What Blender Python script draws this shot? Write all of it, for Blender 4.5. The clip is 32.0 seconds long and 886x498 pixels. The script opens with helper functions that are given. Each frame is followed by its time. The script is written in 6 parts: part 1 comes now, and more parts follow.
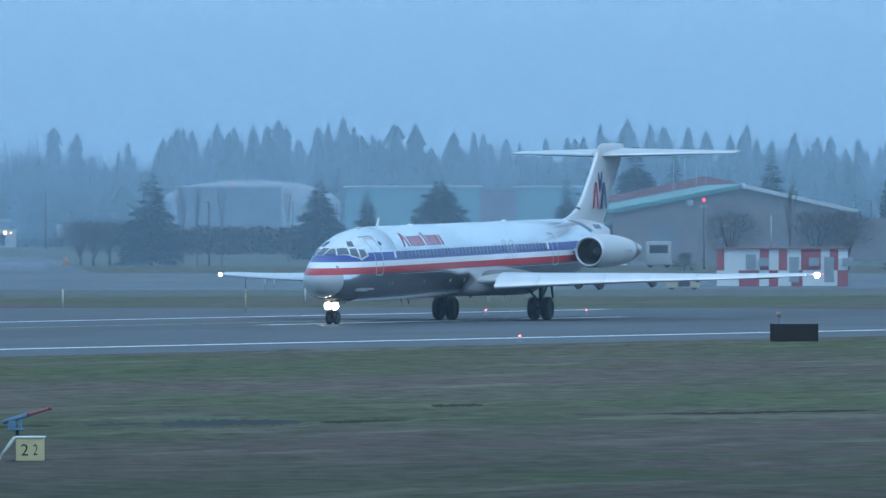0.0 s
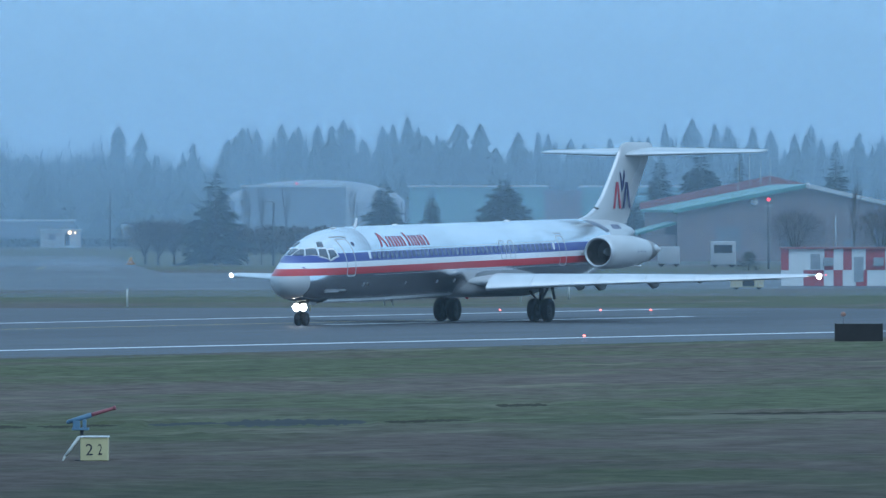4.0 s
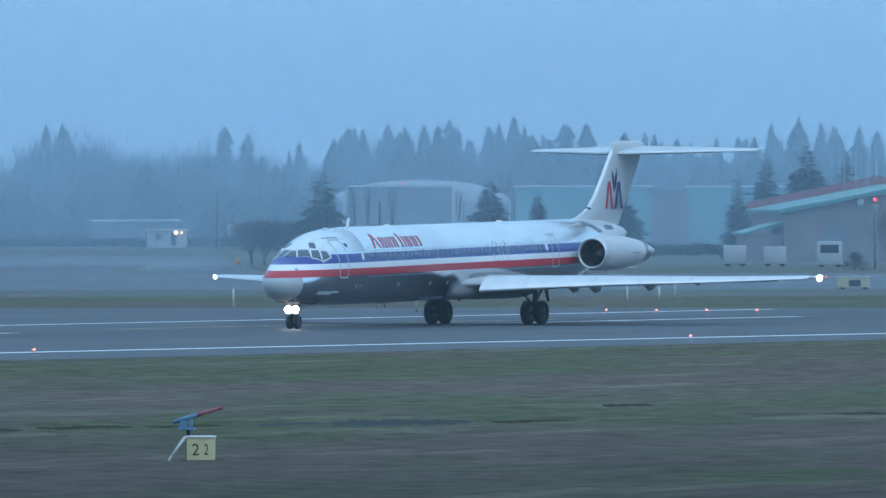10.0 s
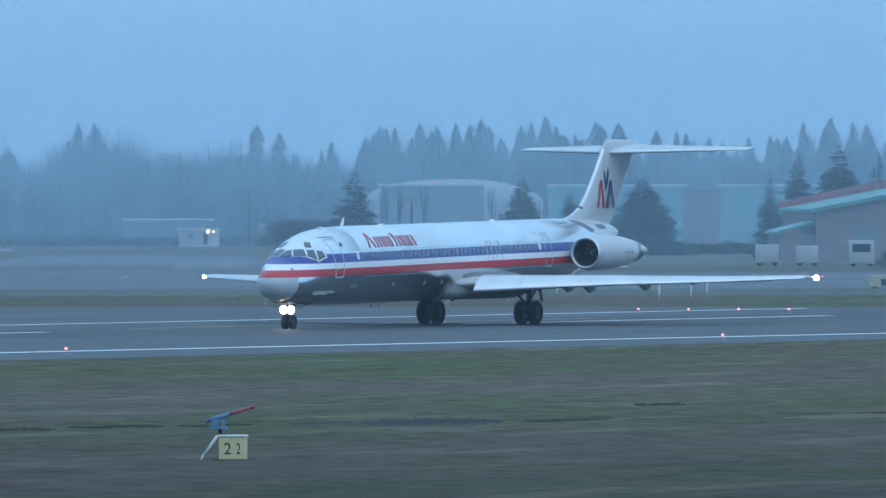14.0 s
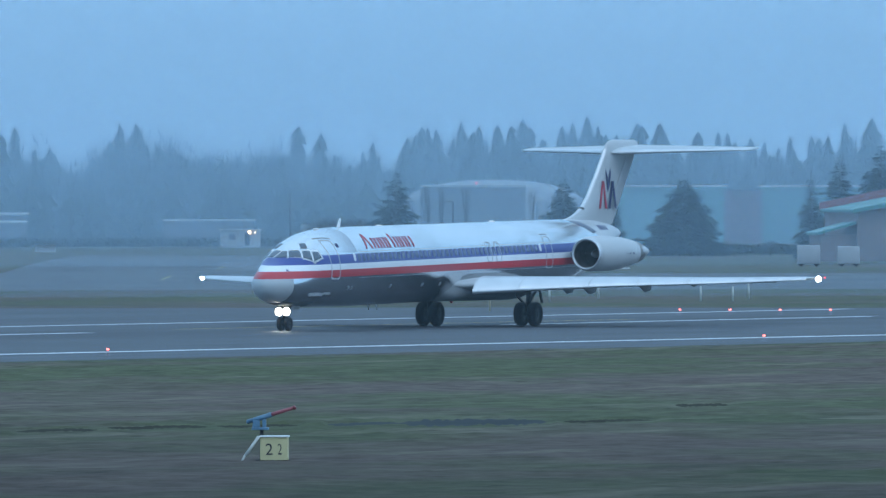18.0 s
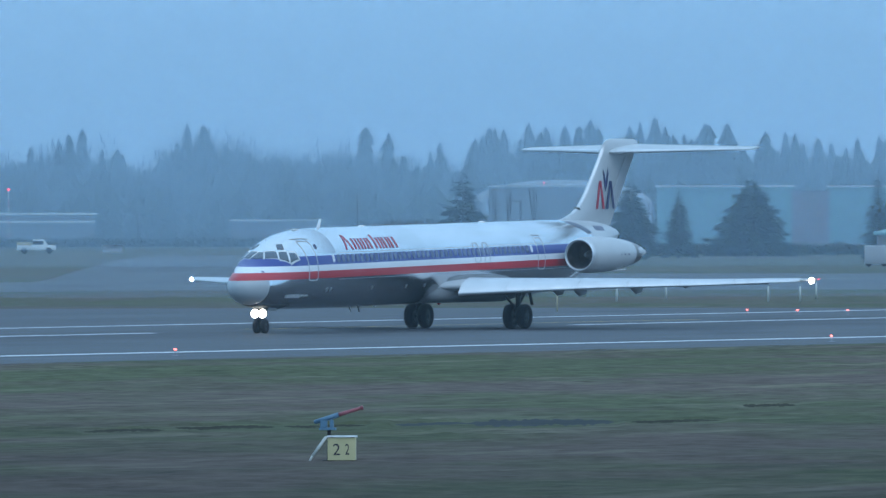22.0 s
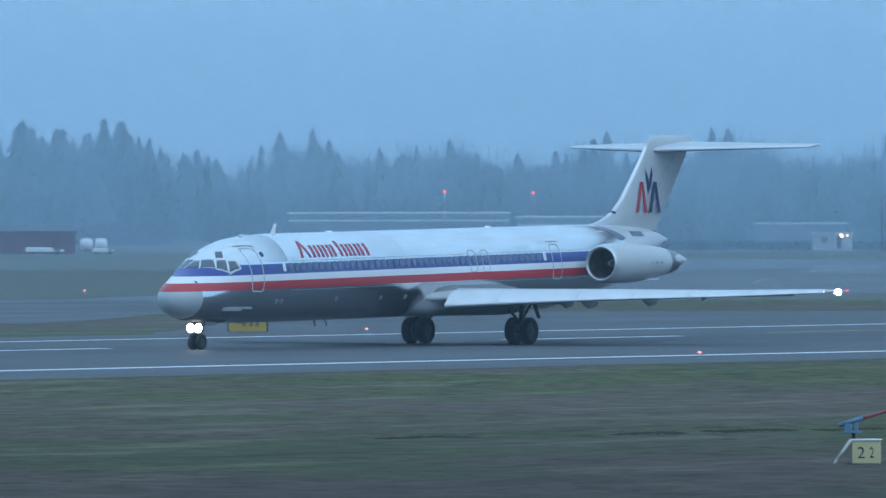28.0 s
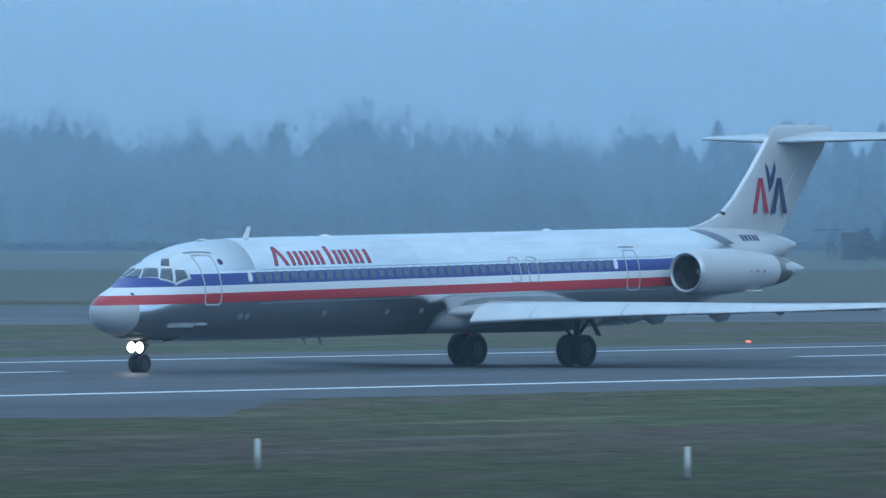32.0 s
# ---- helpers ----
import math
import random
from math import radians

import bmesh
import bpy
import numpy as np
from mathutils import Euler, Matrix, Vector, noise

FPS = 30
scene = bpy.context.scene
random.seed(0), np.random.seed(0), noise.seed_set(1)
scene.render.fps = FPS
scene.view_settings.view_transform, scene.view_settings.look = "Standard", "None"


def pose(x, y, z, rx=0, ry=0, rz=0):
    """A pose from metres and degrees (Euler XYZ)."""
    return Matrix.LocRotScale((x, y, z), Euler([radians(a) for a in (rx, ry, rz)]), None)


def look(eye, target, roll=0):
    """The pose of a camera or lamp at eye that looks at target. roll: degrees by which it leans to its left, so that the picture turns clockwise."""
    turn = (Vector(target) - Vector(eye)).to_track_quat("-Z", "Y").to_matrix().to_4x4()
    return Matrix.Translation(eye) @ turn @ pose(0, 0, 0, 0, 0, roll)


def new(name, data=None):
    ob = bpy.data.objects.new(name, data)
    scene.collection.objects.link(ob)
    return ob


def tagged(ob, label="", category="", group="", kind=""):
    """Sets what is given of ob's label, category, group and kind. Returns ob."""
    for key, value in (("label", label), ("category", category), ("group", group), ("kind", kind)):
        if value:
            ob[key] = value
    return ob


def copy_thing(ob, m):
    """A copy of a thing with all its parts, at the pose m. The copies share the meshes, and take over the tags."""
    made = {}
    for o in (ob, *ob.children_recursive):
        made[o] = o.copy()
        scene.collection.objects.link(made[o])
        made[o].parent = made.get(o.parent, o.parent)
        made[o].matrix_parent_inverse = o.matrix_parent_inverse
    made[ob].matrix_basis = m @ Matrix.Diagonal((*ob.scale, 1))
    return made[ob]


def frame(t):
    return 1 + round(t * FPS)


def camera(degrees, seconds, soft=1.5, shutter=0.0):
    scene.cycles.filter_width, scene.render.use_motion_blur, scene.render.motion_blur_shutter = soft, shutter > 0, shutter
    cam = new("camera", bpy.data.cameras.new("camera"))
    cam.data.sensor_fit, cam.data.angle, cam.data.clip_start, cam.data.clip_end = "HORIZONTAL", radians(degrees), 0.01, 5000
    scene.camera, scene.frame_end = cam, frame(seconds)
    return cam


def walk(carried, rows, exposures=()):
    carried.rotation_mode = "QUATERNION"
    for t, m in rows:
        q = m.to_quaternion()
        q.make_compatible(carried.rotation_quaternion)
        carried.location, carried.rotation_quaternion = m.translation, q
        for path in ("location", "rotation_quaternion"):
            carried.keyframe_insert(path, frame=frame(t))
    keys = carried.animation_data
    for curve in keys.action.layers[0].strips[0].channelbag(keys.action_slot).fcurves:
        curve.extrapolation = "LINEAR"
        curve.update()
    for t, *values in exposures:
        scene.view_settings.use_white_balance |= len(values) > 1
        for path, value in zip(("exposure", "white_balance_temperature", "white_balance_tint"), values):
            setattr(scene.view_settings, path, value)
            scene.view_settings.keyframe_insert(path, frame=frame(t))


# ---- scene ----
HEIGHT, ROLL = 5.730, -0.064
# seconds, bearing clockwise from +Y, tilt
PAN = [
    (0, 63.1931, -0.2330), (0.5, 63.1470, -0.2323), (1, 63.1002, -0.2324), (1.5, 63.0534, -0.2321), (2, 63.0106, -0.2321),
    (2.5, 62.9646, -0.2333), (3, 62.9179, -0.2329), (3.5, 62.8772, -0.2332), (5.5, 62.7140, -0.2336), (6, 62.6685, -0.2331),
    (6.5, 62.6229, -0.2330), (7, 62.5719, -0.2330), (7.5, 62.5230, -0.2328), (8, 62.4726, -0.2327), (8.5, 62.4162, -0.2333),
    (9, 62.3632, -0.2331), (9.5, 62.3107, -0.2323), (10, 62.2535, -0.2332), (10.5, 62.2059, -0.2337), (11, 62.1583, -0.2335),
    (11.5, 62.1155, -0.2335), (12, 62.0940, -0.2356), (12.5, 62.0887, -0.2369), (13, 62.0869, -0.2378), (13.5, 62.0822, -0.2380),
    (14, 62.0774, -0.2378), (14.5, 62.0679, -0.2363), (16.5, 61.9661, -0.2348), (17, 61.9258, -0.2346), (17.5, 61.8902, -0.2339),
    (18, 61.8490, -0.2337), (18.5, 61.8067, -0.2342), (19, 61.7771, -0.2339), (19.5, 61.7480, -0.2337), (20, 61.7057, -0.2340),
    (20.5, 61.6543, -0.2324), (21, 61.6020, -0.2327), (21.5, 61.5444, -0.2317), (22, 61.4779, -0.2321), (22.5, 61.3854, -0.2306),
    (23, 61.2784, -0.2309), (23.5, 61.1584, -0.2299), (24, 61.0264, -0.2295), (24.5, 60.8581, -0.2280), (25, 60.6349, -0.2244),
    (25.5, 60.3922, -0.2239), (27.5, 59.0050, -0.2139), (28, 58.5916, -0.2126), (28.5, 58.1270, -0.2125), (29, 57.6165, -0.2089),
    (29.5, 56.9961, -0.2086), (30, 56.3504, -0.2061), (30.5, 55.5524, -0.2090), (31, 54.6212, -0.2030), (31.5, 53.5623, -0.2043),
    (32, 52.4797, -0.2092),
]
# seconds, main gear x and y, heading
TAXI = [
    (0, 471.94, 235.71, 185.61), (0.5, 470.92, 235.57, 184.29), (1, 469.88, 235.47, 183.13), (1.5, 468.85, 235.37, 182.31),
    (2, 467.80, 235.31, 181.90), (2.5, 466.75, 235.26, 181.79), (3, 465.69, 235.22, 181.83), (3.5, 464.64, 235.15, 181.83),
    (5.5, 460.39, 235.00, 182.07), (6, 459.30, 234.97, 182.11), (6.5, 458.17, 234.92, 182.25), (7, 457.02, 234.89, 182.36),
    (7.5, 455.85, 234.81, 182.42), (8, 454.69, 234.76, 182.55), (8.5, 453.53, 234.72, 182.65), (9, 452.42, 234.70, 182.69),
    (9.5, 451.39, 234.66, 182.93), (10, 450.46, 234.67, 183.10), (10.5, 449.64, 234.60, 183.27), (11, 448.93, 234.58, 183.41),
    (11.5, 448.32, 234.55, 183.53), (12, 447.79, 234.50, 183.55), (12.5, 447.31, 234.46, 183.63), (13, 446.82, 234.44, 183.63),
    (13.5, 446.33, 234.41, 183.80), (14, 445.82, 234.37, 183.83), (14.5, 445.28, 234.33, 183.86), (16.5, 442.94, 234.18, 183.91),
    (17, 442.31, 234.16, 183.89), (17.5, 441.64, 234.11, 183.84), (18, 440.91, 234.07, 183.77), (18.5, 440.14, 234.05, 183.72),
    (19, 439.31, 234.00, 183.62), (19.5, 438.43, 233.92, 183.58), (20, 437.45, 233.88, 183.51), (20.5, 436.35, 233.82, 183.44),
    (21, 435.11, 233.73, 183.33), (21.5, 433.67, 233.66, 183.15), (22, 432.01, 233.53, 182.93), (22.5, 430.07, 233.44, 182.67),
    (23, 427.84, 233.26, 182.45), (23.5, 425.21, 233.16, 182.35), (24, 422.15, 233.04, 182.20), (24.5, 418.61, 232.85, 182.02),
    (25, 414.53, 232.60, 181.84), (25.5, 409.84, 232.25, 181.69), (27.5, 388.05, 231.71, 180.75), (28, 381.68, 231.84, 180.42),
    (28.5, 374.53, 231.87, 180.09), (29, 366.72, 231.75, 179.67), (29.5, 358.26, 231.90, 179.33), (30, 349.25, 231.77, 179.08),
    (30.5, 339.65, 232.02, 178.93), (31, 329.58, 232.16, 178.89), (31.5, 319.04, 232.67, 178.66), (32, 308.26, 233.19, 178.70),
]
cam = camera(4.8739, 32.0, soft=1.45, shutter=0.3)
walk(cam, [(t, pose(0, 0, HEIGHT, 90 + e, 0, -a) @ pose(0, 0, 0, 0, 0, ROLL)) for t, a, e in PAN],
     [(0.0, 0.05), (12.0, 0.03), (22.0, 0.0), (28.0, -0.05), (32.0, -0.08)])

# ---- light ----
SUN_EL, SUN_AZ = radians(16), radians(200)
world = bpy.data.worlds.new("overcast_dusk")
scene.world = world
world.use_nodes = True
wn, wl = world.node_tree.nodes, world.node_tree.links
sky = wn.new("ShaderNodeTexSky")
sky.sky_type, sky.sun_disc, sky.sun_elevation, sky.sun_rotation = "NISHITA", False, SUN_EL, SUN_AZ
sky.air_density, sky.dust_density, sky.ozone_density = 1.0, 0.6, 4.0
# the cloud deck hides most of the clear sky
deck = wn.new("ShaderNodeMix")
deck.data_type, deck.inputs[0].default_value = "RGBA", 0.92
wl.new(sky.outputs[0], deck.inputs[6])
# an overcast sky is about three times as bright overhead as at the horizon
geo, up, rise, tone = (wn.new("ShaderNode" + k) for k in ("TexCoord", "SeparateXYZ", "MapRange", "Mix"))
wl.new(geo.outputs["Generated"], up.inputs[0])
wl.new(up.outputs[2], rise.inputs[0])
tone.data_type = "RGBA"
tone.inputs[6].default_value, tone.inputs[7].default_value = (5.05, 9.9, 15.9, 1), (8.8, 13.9, 19.6, 1)
wl.new(rise.outputs[0], tone.inputs[0])
wl.new(tone.outputs[2], deck.inputs[7])
wl.new(deck.outputs[2], wn["Background"].inputs[0])
wn["Background"].inputs[1].default_value = 0.08
sun = new("sun", bpy.data.lights.new("sun", "SUN"))
sun.data.energy, sun.data.angle, sun.data.color = 0.5, radians(40), (0.9, 0.95, 1.0)
sun.matrix_world = look((0, 0, 100), (100 * math.sin(radians(200)) * -1, 100 * math.cos(radians(200)) * -1, 100 - 100 * math.tan(SUN_EL) - 60))


# ---- materials ----
def mat(name, col, rough=0.6, metal=0.0, spec=0.5):
    m = bpy.data.materials.new(name)
    m.use_nodes = True
    b = m.node_tree.nodes["Principled BSDF"]
    b.inputs["Base Color"].default_value = (*col, 1)
    b.inputs["Roughness"].default_value, b.inputs["Metallic"].default_value = rough, metal
    b.inputs["Specular IOR Level"].default_value = spec
    return m


def node(m, kind, **sets):
    n = m.node_tree.nodes.new("ShaderNode" + kind)
    for k, v in sets.items():
        n.inputs[int(k[1:])].default_value = v
    return n


def link(m, a, b):
    m.node_tree.links.new(a, b)


def bsdf(m):
    return m.node_tree.nodes["Principled BSDF"]


def coords(m, scale=(1, 1, 1), kind="Object"):
    tc, mp = node(m, "TexCoord"), node(m, "Mapping")
    mp.inputs["Scale"].default_value = scale
    link(m, tc.outputs[kind], mp.inputs[0])
    return mp.outputs[0]


def noise_tex(m, vec, scale, detail=4, rough=0.55):
    n = node(m, "TexNoise")
    n.inputs["Scale"].default_value, n.inputs["Detail"].default_value, n.inputs["Roughness"].default_value = scale, detail, rough
    link(m, vec, n.inputs["Vector"])
    return n.outputs[0]


def ramp(m, fac, stops):
    r = node(m, "ValToRGB")
    el = r.color_ramp.elements
    while len(el) < len(stops):
        el.new(0.5)
    for e, (p, c) in zip(el, stops):
        e.position, e.color = p, (*c, 1) if len(c) == 3 else c
    link(m, fac, r.inputs[0])
    return r.outputs[0]


def mix(m, fac, a, b, how="MIX"):
    n = node(m, "Mix")
    n.data_type, n.blend_type = "RGBA", how
    for sock, v in ((n.inputs[0], fac), (n.inputs[6], a), (n.inputs[7], b)):
        if isinstance(v, (int, float)):
            sock.default_value = v
        elif isinstance(v, tuple):
            sock.default_value = (*v, 1)
        else:
            link(m, v, sock)
    return n.outputs[2]


def math_node(m, op, a, b=0.0, c=0.0):
    n = node(m, "Math")
    n.operation = op
    for sock, v in zip(n.inputs, (a, b, c)):
        if isinstance(v, (int, float)):
            sock.default_value = v
        else:
            link(m, v, sock)
    return n.outputs[0]


def bump(m, height, strength, dist=0.02):
    b = node(m, "Bump")
    b.inputs["Strength"].default_value, b.inputs["Distance"].default_value = strength, dist
    link(m, height, b.inputs["Height"])
    link(m, b.outputs[0], bsdf(m).inputs["Normal"])


def mottled(name, col, rough=0.6, metal=0.0, scale=2.0, amount=0.25, spec=0.5, bumps=0.0):
    """A surface that varies at two scales round one colour."""
    m = mat(name, col, rough, metal, spec)
    v = coords(m)
    a, b = noise_tex(m, v, scale, 3), noise_tex(m, v, scale * 11, 4)
    f = math_node(m, "ADD", math_node(m, "MULTIPLY", a, 0.65), math_node(m, "MULTIPLY", b, 0.35))
    lo, hi = tuple(c * (1 - amount) for c in col), tuple(min(1, c * (1 + amount)) for c in col)
    link(m, ramp(m, f, [(0.3, lo), (0.7, hi)]), bsdf(m).inputs["Base Color"])
    link(m, math_node(m, "ADD", rough - 0.08, math_node(m, "MULTIPLY", b, 0.16)), bsdf(m).inputs["Roughness"])
    if bumps:
        bump(m, b, bumps)
    return m


def glow(name, col, strength):
    m = mat(name, col, 0.4)
    bsdf(m).inputs["Emission Color"].default_value = (*col, 1)
    bsdf(m).inputs["Emission Strength"].default_value = strength
    return m


def grass_material(name="grass"):
    """Wet winter turf: mown strips along the runway, frayed into green, olive, straw and bare brown patches."""
    m = mat(name, (0.06, 0.08, 0.04), 0.95, 0, 0.1)
    flat = coords(m, (1, 1, 0.0))
    big = noise_tex(m, flat, 0.03, 3, 0.5)
    patchy = noise_tex(m, flat, 0.075, 6, 0.55)
    tufts = noise_tex(m, flat, 0.75, 5, 0.6)
    fine = noise_tex(m, flat, 2.6, 5, 0.7)
    green = ramp(m, tufts, [(0.28, (0.046, 0.054, 0.034)), (0.50, (0.076, 0.088, 0.051)), (0.74, (0.112, 0.126, 0.072))])
    brown = ramp(m, tufts, [(0.28, (0.063, 0.050, 0.043)), (0.50, (0.103, 0.083, 0.071)), (0.74, (0.147, 0.121, 0.102))])
    sp = node(m, "SeparateXYZ")
    link(m, node(m, "TexCoord").outputs["Object"], sp.inputs[0])
    across = math_node(m, "ADD", sp.outputs[1], math_node(m, "MULTIPLY", math_node(m, "SUBTRACT", big, 0.5), 16.0))
    strips = math_node(m, "SINE", math_node(m, "MULTIPLY", math_node(m, "SUBTRACT", across, 166.0), 0.1341))
    where = math_node(m, "ADD", math_node(m, "MULTIPLY", big, 0.30), math_node(m, "MULTIPLY", patchy, 0.70))
    where = math_node(m, "ADD", where, math_node(m, "MULTIPLY", strips, 0.055))
    col = mix(m, ramp(m, where, [(0.415, (1, 1, 1)), (0.56, (0, 0, 0))]), green, brown)
    # dead straw lies in thin windrows, wet hollows stay dark
    straw = noise_tex(m, coords(m, (0.05, 0.22, 0.0)), 1.0, 7, 0.62)
    col = mix(m, ramp(m, straw, [(0.56, (0, 0, 0)), (0.70, (0.75, 0.75, 0.75))]), col, (0.185, 0.165, 0.125))
    col = mix(m, ramp(m, straw, [(0.29, (0.75, 0.75, 0.75)), (0.42, (0, 0, 0))]), col, (0.042, 0.043, 0.034))
    col = mix(m, 1.0, col, ramp(m, fine, [(0.25, (0.90, 0.90, 0.90)), (0.75, (1.12, 1.12, 1.10))]), "MULTIPLY")
    # slope: distance along the view; wet: colour factor, 0.66 near to 1.08 far
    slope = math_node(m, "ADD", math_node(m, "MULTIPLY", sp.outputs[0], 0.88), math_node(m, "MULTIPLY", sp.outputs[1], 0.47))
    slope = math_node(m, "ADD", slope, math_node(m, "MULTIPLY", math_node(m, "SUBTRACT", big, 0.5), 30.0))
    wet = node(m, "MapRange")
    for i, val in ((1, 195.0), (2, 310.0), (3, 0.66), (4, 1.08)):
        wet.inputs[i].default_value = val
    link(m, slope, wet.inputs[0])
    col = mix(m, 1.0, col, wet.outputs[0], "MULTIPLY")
    link(m, col, bsdf(m).inputs["Base Color"])
    bump(m, fine, 0.4, 0.08)
    return m


def asphalt_material(name, tone=0.05, wet=0.0, rubber=0.0):
    m = mat(name, (tone, tone, tone), 0.6, 0, 0.3 + 0.3 * wet)
    streak = noise_tex(m, coords(m, (0.012, 0.35, 1)), 1.0, 5, 0.6)
    blot = noise_tex(m, coords(m, (0.06, 0.10, 1)), 1.0, 5, 0.6)
    grit = noise_tex(m, coords(m, (9, 9, 1)), 1.0, 4, 0.7)
    f = math_node(m, "ADD", math_node(m, "MULTIPLY", streak, 0.6), math_node(m, "MULTIPLY", blot, 0.4))
    c = ramp(m, f, [(0.3, (tone * 0.58, tone * 0.62, tone * 0.70)), (0.55, (tone * 0.92, tone * 0.97, tone * 1.1)), (0.72, (tone * 1.35, tone * 1.42, tone * 1.55))])
    c = mix(m, 1.0, c, ramp(m, grit, [(0.3, (0.75, 0.75, 0.75)), (0.7, (1.2, 1.2, 1.2))]), "MULTIPLY")
    if rubber:
        # tyre rubber lies along the middle, in long streaks
        sp = node(m, "SeparateXYZ")
        link(m, node(m, "TexCoord").outputs["Object"], sp.inputs[0])
        off = math_node(m, "ABSOLUTE", math_node(m, "SUBTRACT", sp.outputs[1], 233.5))
        away = node(m, "MapRange")
        for i, val in ((1, 3.0), (2, 13.0), (3, 1.0), (4, 0.0)):
            away.inputs[i].default_value = val
        link(m, off, away.inputs[0])
        marks = noise_tex(m, coords(m, (0.02, 1.4, 1)), 1.0, 5, 0.6)
        laid = math_node(m, "MULTIPLY", away.outputs[0], ramp(m, marks, [(0.30, (0.35, 0.35, 0.35)), (0.65, (1, 1, 1))]))
        c = mix(m, math_node(m, "MULTIPLY", laid, rubber), c, (0.020, 0.020, 0.022))
    link(m, c, bsdf(m).inputs["Base Color"])
    link(m, math_node(m, "ADD", 0.50 - 0.42 * wet, math_node(m, "MULTIPLY", blot, 0.38 + 0.3 * wet)), bsdf(m).inputs["Roughness"])
    bump(m, grit, 0.3, 0.01)
    return m


def line_material(name, col):
    m = mat(name, col, 0.6)
    v = coords(m, (1.5, 6, 1))
    w = noise_tex(m, v, 1.0, 5, 0.7)
    link(m, ramp(m, w, [(0.33, tuple(c * 0.35 for c in col)), (0.47, col)]), bsdf(m).inputs["Base Color"])
    return m


GRASS = grass_material()
RUNWAY, TAXIWAY = asphalt_material("runway_asphalt", 0.070, 0.0, 0.55), asphalt_material("taxiway_concrete", 0.050, 0.30)
WET_APRON = asphalt_material("wet_apron_asphalt", 0.036, 0.42)
SLAB = asphalt_material("pale_concrete", 0.11, 0.2)
WHITE_LINE, YELLOW_LINE = line_material("white_marking", (0.76, 0.77, 0.75)), line_material("yellow_marking", (0.6, 0.42, 0.08))
RED_GLOW, WHITE_GLOW, ORANGE_GLOW, EDGE_GLOW = glow("red_lamp", (1.0, 0.035, 0.055), 3.6), glow("white_lamp", (1.0, 0.90, 0.75), 45), glow("orange_lamp", (1.0, 0.72, 0.45), 7), glow("pink_lamp", (1.0, 0.16, 0.13), 5)
BLACK = mottled("black_paint", (0.02, 0.02, 0.022), 0.5)
STEEL = mottled("galvanised_steel", (0.35, 0.36, 0.37), 0.45, 0.7)
WHITE_PAINT = mottled("white_paint", (0.72, 0.73, 0.72), 0.5, 0, 1.0, 0.1)
YELLOW_PAINT = mottled("yellow_paint", (0.45, 0.29, 0.05), 0.6, 0, 2.0, 0.12)
RED_PAINT = mottled("red_paint", (0.40, 0.045, 0.06), 0.5, 0, 1.5, 0.15)


# ---- mesh helpers ----
def part(name, bm, material, parent=None, label="", smooth=False):
    """Links a bmesh as one mesh object under a thing, a part, or at top level."""
    me = bpy.data.meshes.new(name)
    bmesh.ops.recalc_face_normals(bm, faces=bm.faces)
    bm.to_mesh(me)
    bm.free()
    for mm in (material if isinstance(material, (list, tuple)) else [material]):
        me.materials.append(mm)
    if smooth:
        for p in me.polygons:
            p.use_smooth = True
    ob = new(name, me)
    ob.parent = parent
    if label:
        ob["label"] = label
    return ob


def share(ob, name, parent, m):
    """Another object on the same mesh."""
    o = new(name, ob.data)
    o.parent, o.matrix_basis = parent, m
    return o


def thing(name, label, category, m=None, group="", kind=""):
    e = new(name)
    e.empty_display_size = 0.2
    if m is not None:
        e.matrix_basis = m
    return tagged(e, label, category, group, kind)


def box(bm, c, s, bev=0.0, rz=0.0):
    mtx = Matrix.Translation(c) @ Matrix.Rotation(radians(rz), 4, "Z") @ Matrix.Diagonal((*s, 1))
    r = bmesh.ops.create_cube(bm, size=1.0, matrix=mtx)
    if bev:
        es = {e for v in r["verts"] for e in v.link_edges}
        bmesh.ops.bevel(bm, geom=list(es), offset=bev, segments=2, affect="EDGES", profile=0.5)
    return bm


def tube(bm, a, b, r0, r1=None, n=10, caps=True):
    a, b = Vector(a), Vector(b)
    r1 = r0 if r1 is None else r1
    d = b - a
    mtx = Matrix.Translation((a + b) / 2) @ d.to_track_quat("Z", "Y").to_matrix().to_4x4()
    bmesh.ops.create_cone(bm, cap_ends=caps, segments=n, radius1=max(r0, 1e-4), radius2=max(r1, 1e-4), depth=d.length, matrix=mtx)
    return bm


def ball(bm, c, r, sx=1, sy=1, sz=1, u=12, v=8):
    bmesh.ops.create_uvsphere(bm, u_segments=u, v_segments=v, radius=r, matrix=Matrix.Translation(c) @ Matrix.Diagonal((sx, sy, sz, 1)))
    return bm


def loft(bm, rings, close=True, cap0=True, cap1=True):
    """Skins rings of equal length."""
    vs = [[bm.verts.new(p) for p in r] for r in rings]
    n = len(vs[0])
    for a, b in zip(vs, vs[1:]):
        for i in range(n if close else n - 1):
            j = (i + 1) % n
            bm.faces.new((a[i], a[j], b[j], b[i]))
    # the caps keep corners of their own, so that the rim stays crisp
    for use, r in ((cap0, rings[0]), (cap1, rings[-1])):
        if use:
            bm.faces.new([bm.verts.new(p) for p in r])
    return bm


def prism(bm, outline, depth_vec):
    """An outline (3D points) pushed along a vector."""
    d = Vector(depth_vec)
    a = [bm.verts.new(p) for p in outline]
    b = [bm.verts.new(Vector(p) + d) for p in outline]
    n = len(a)
    bm.faces.new(a)
    bm.faces.new(b)
    for i in range(n):
        bm.faces.new((a[i], a[(i + 1) % n], b[(i + 1) % n], b[i]))
    return bm


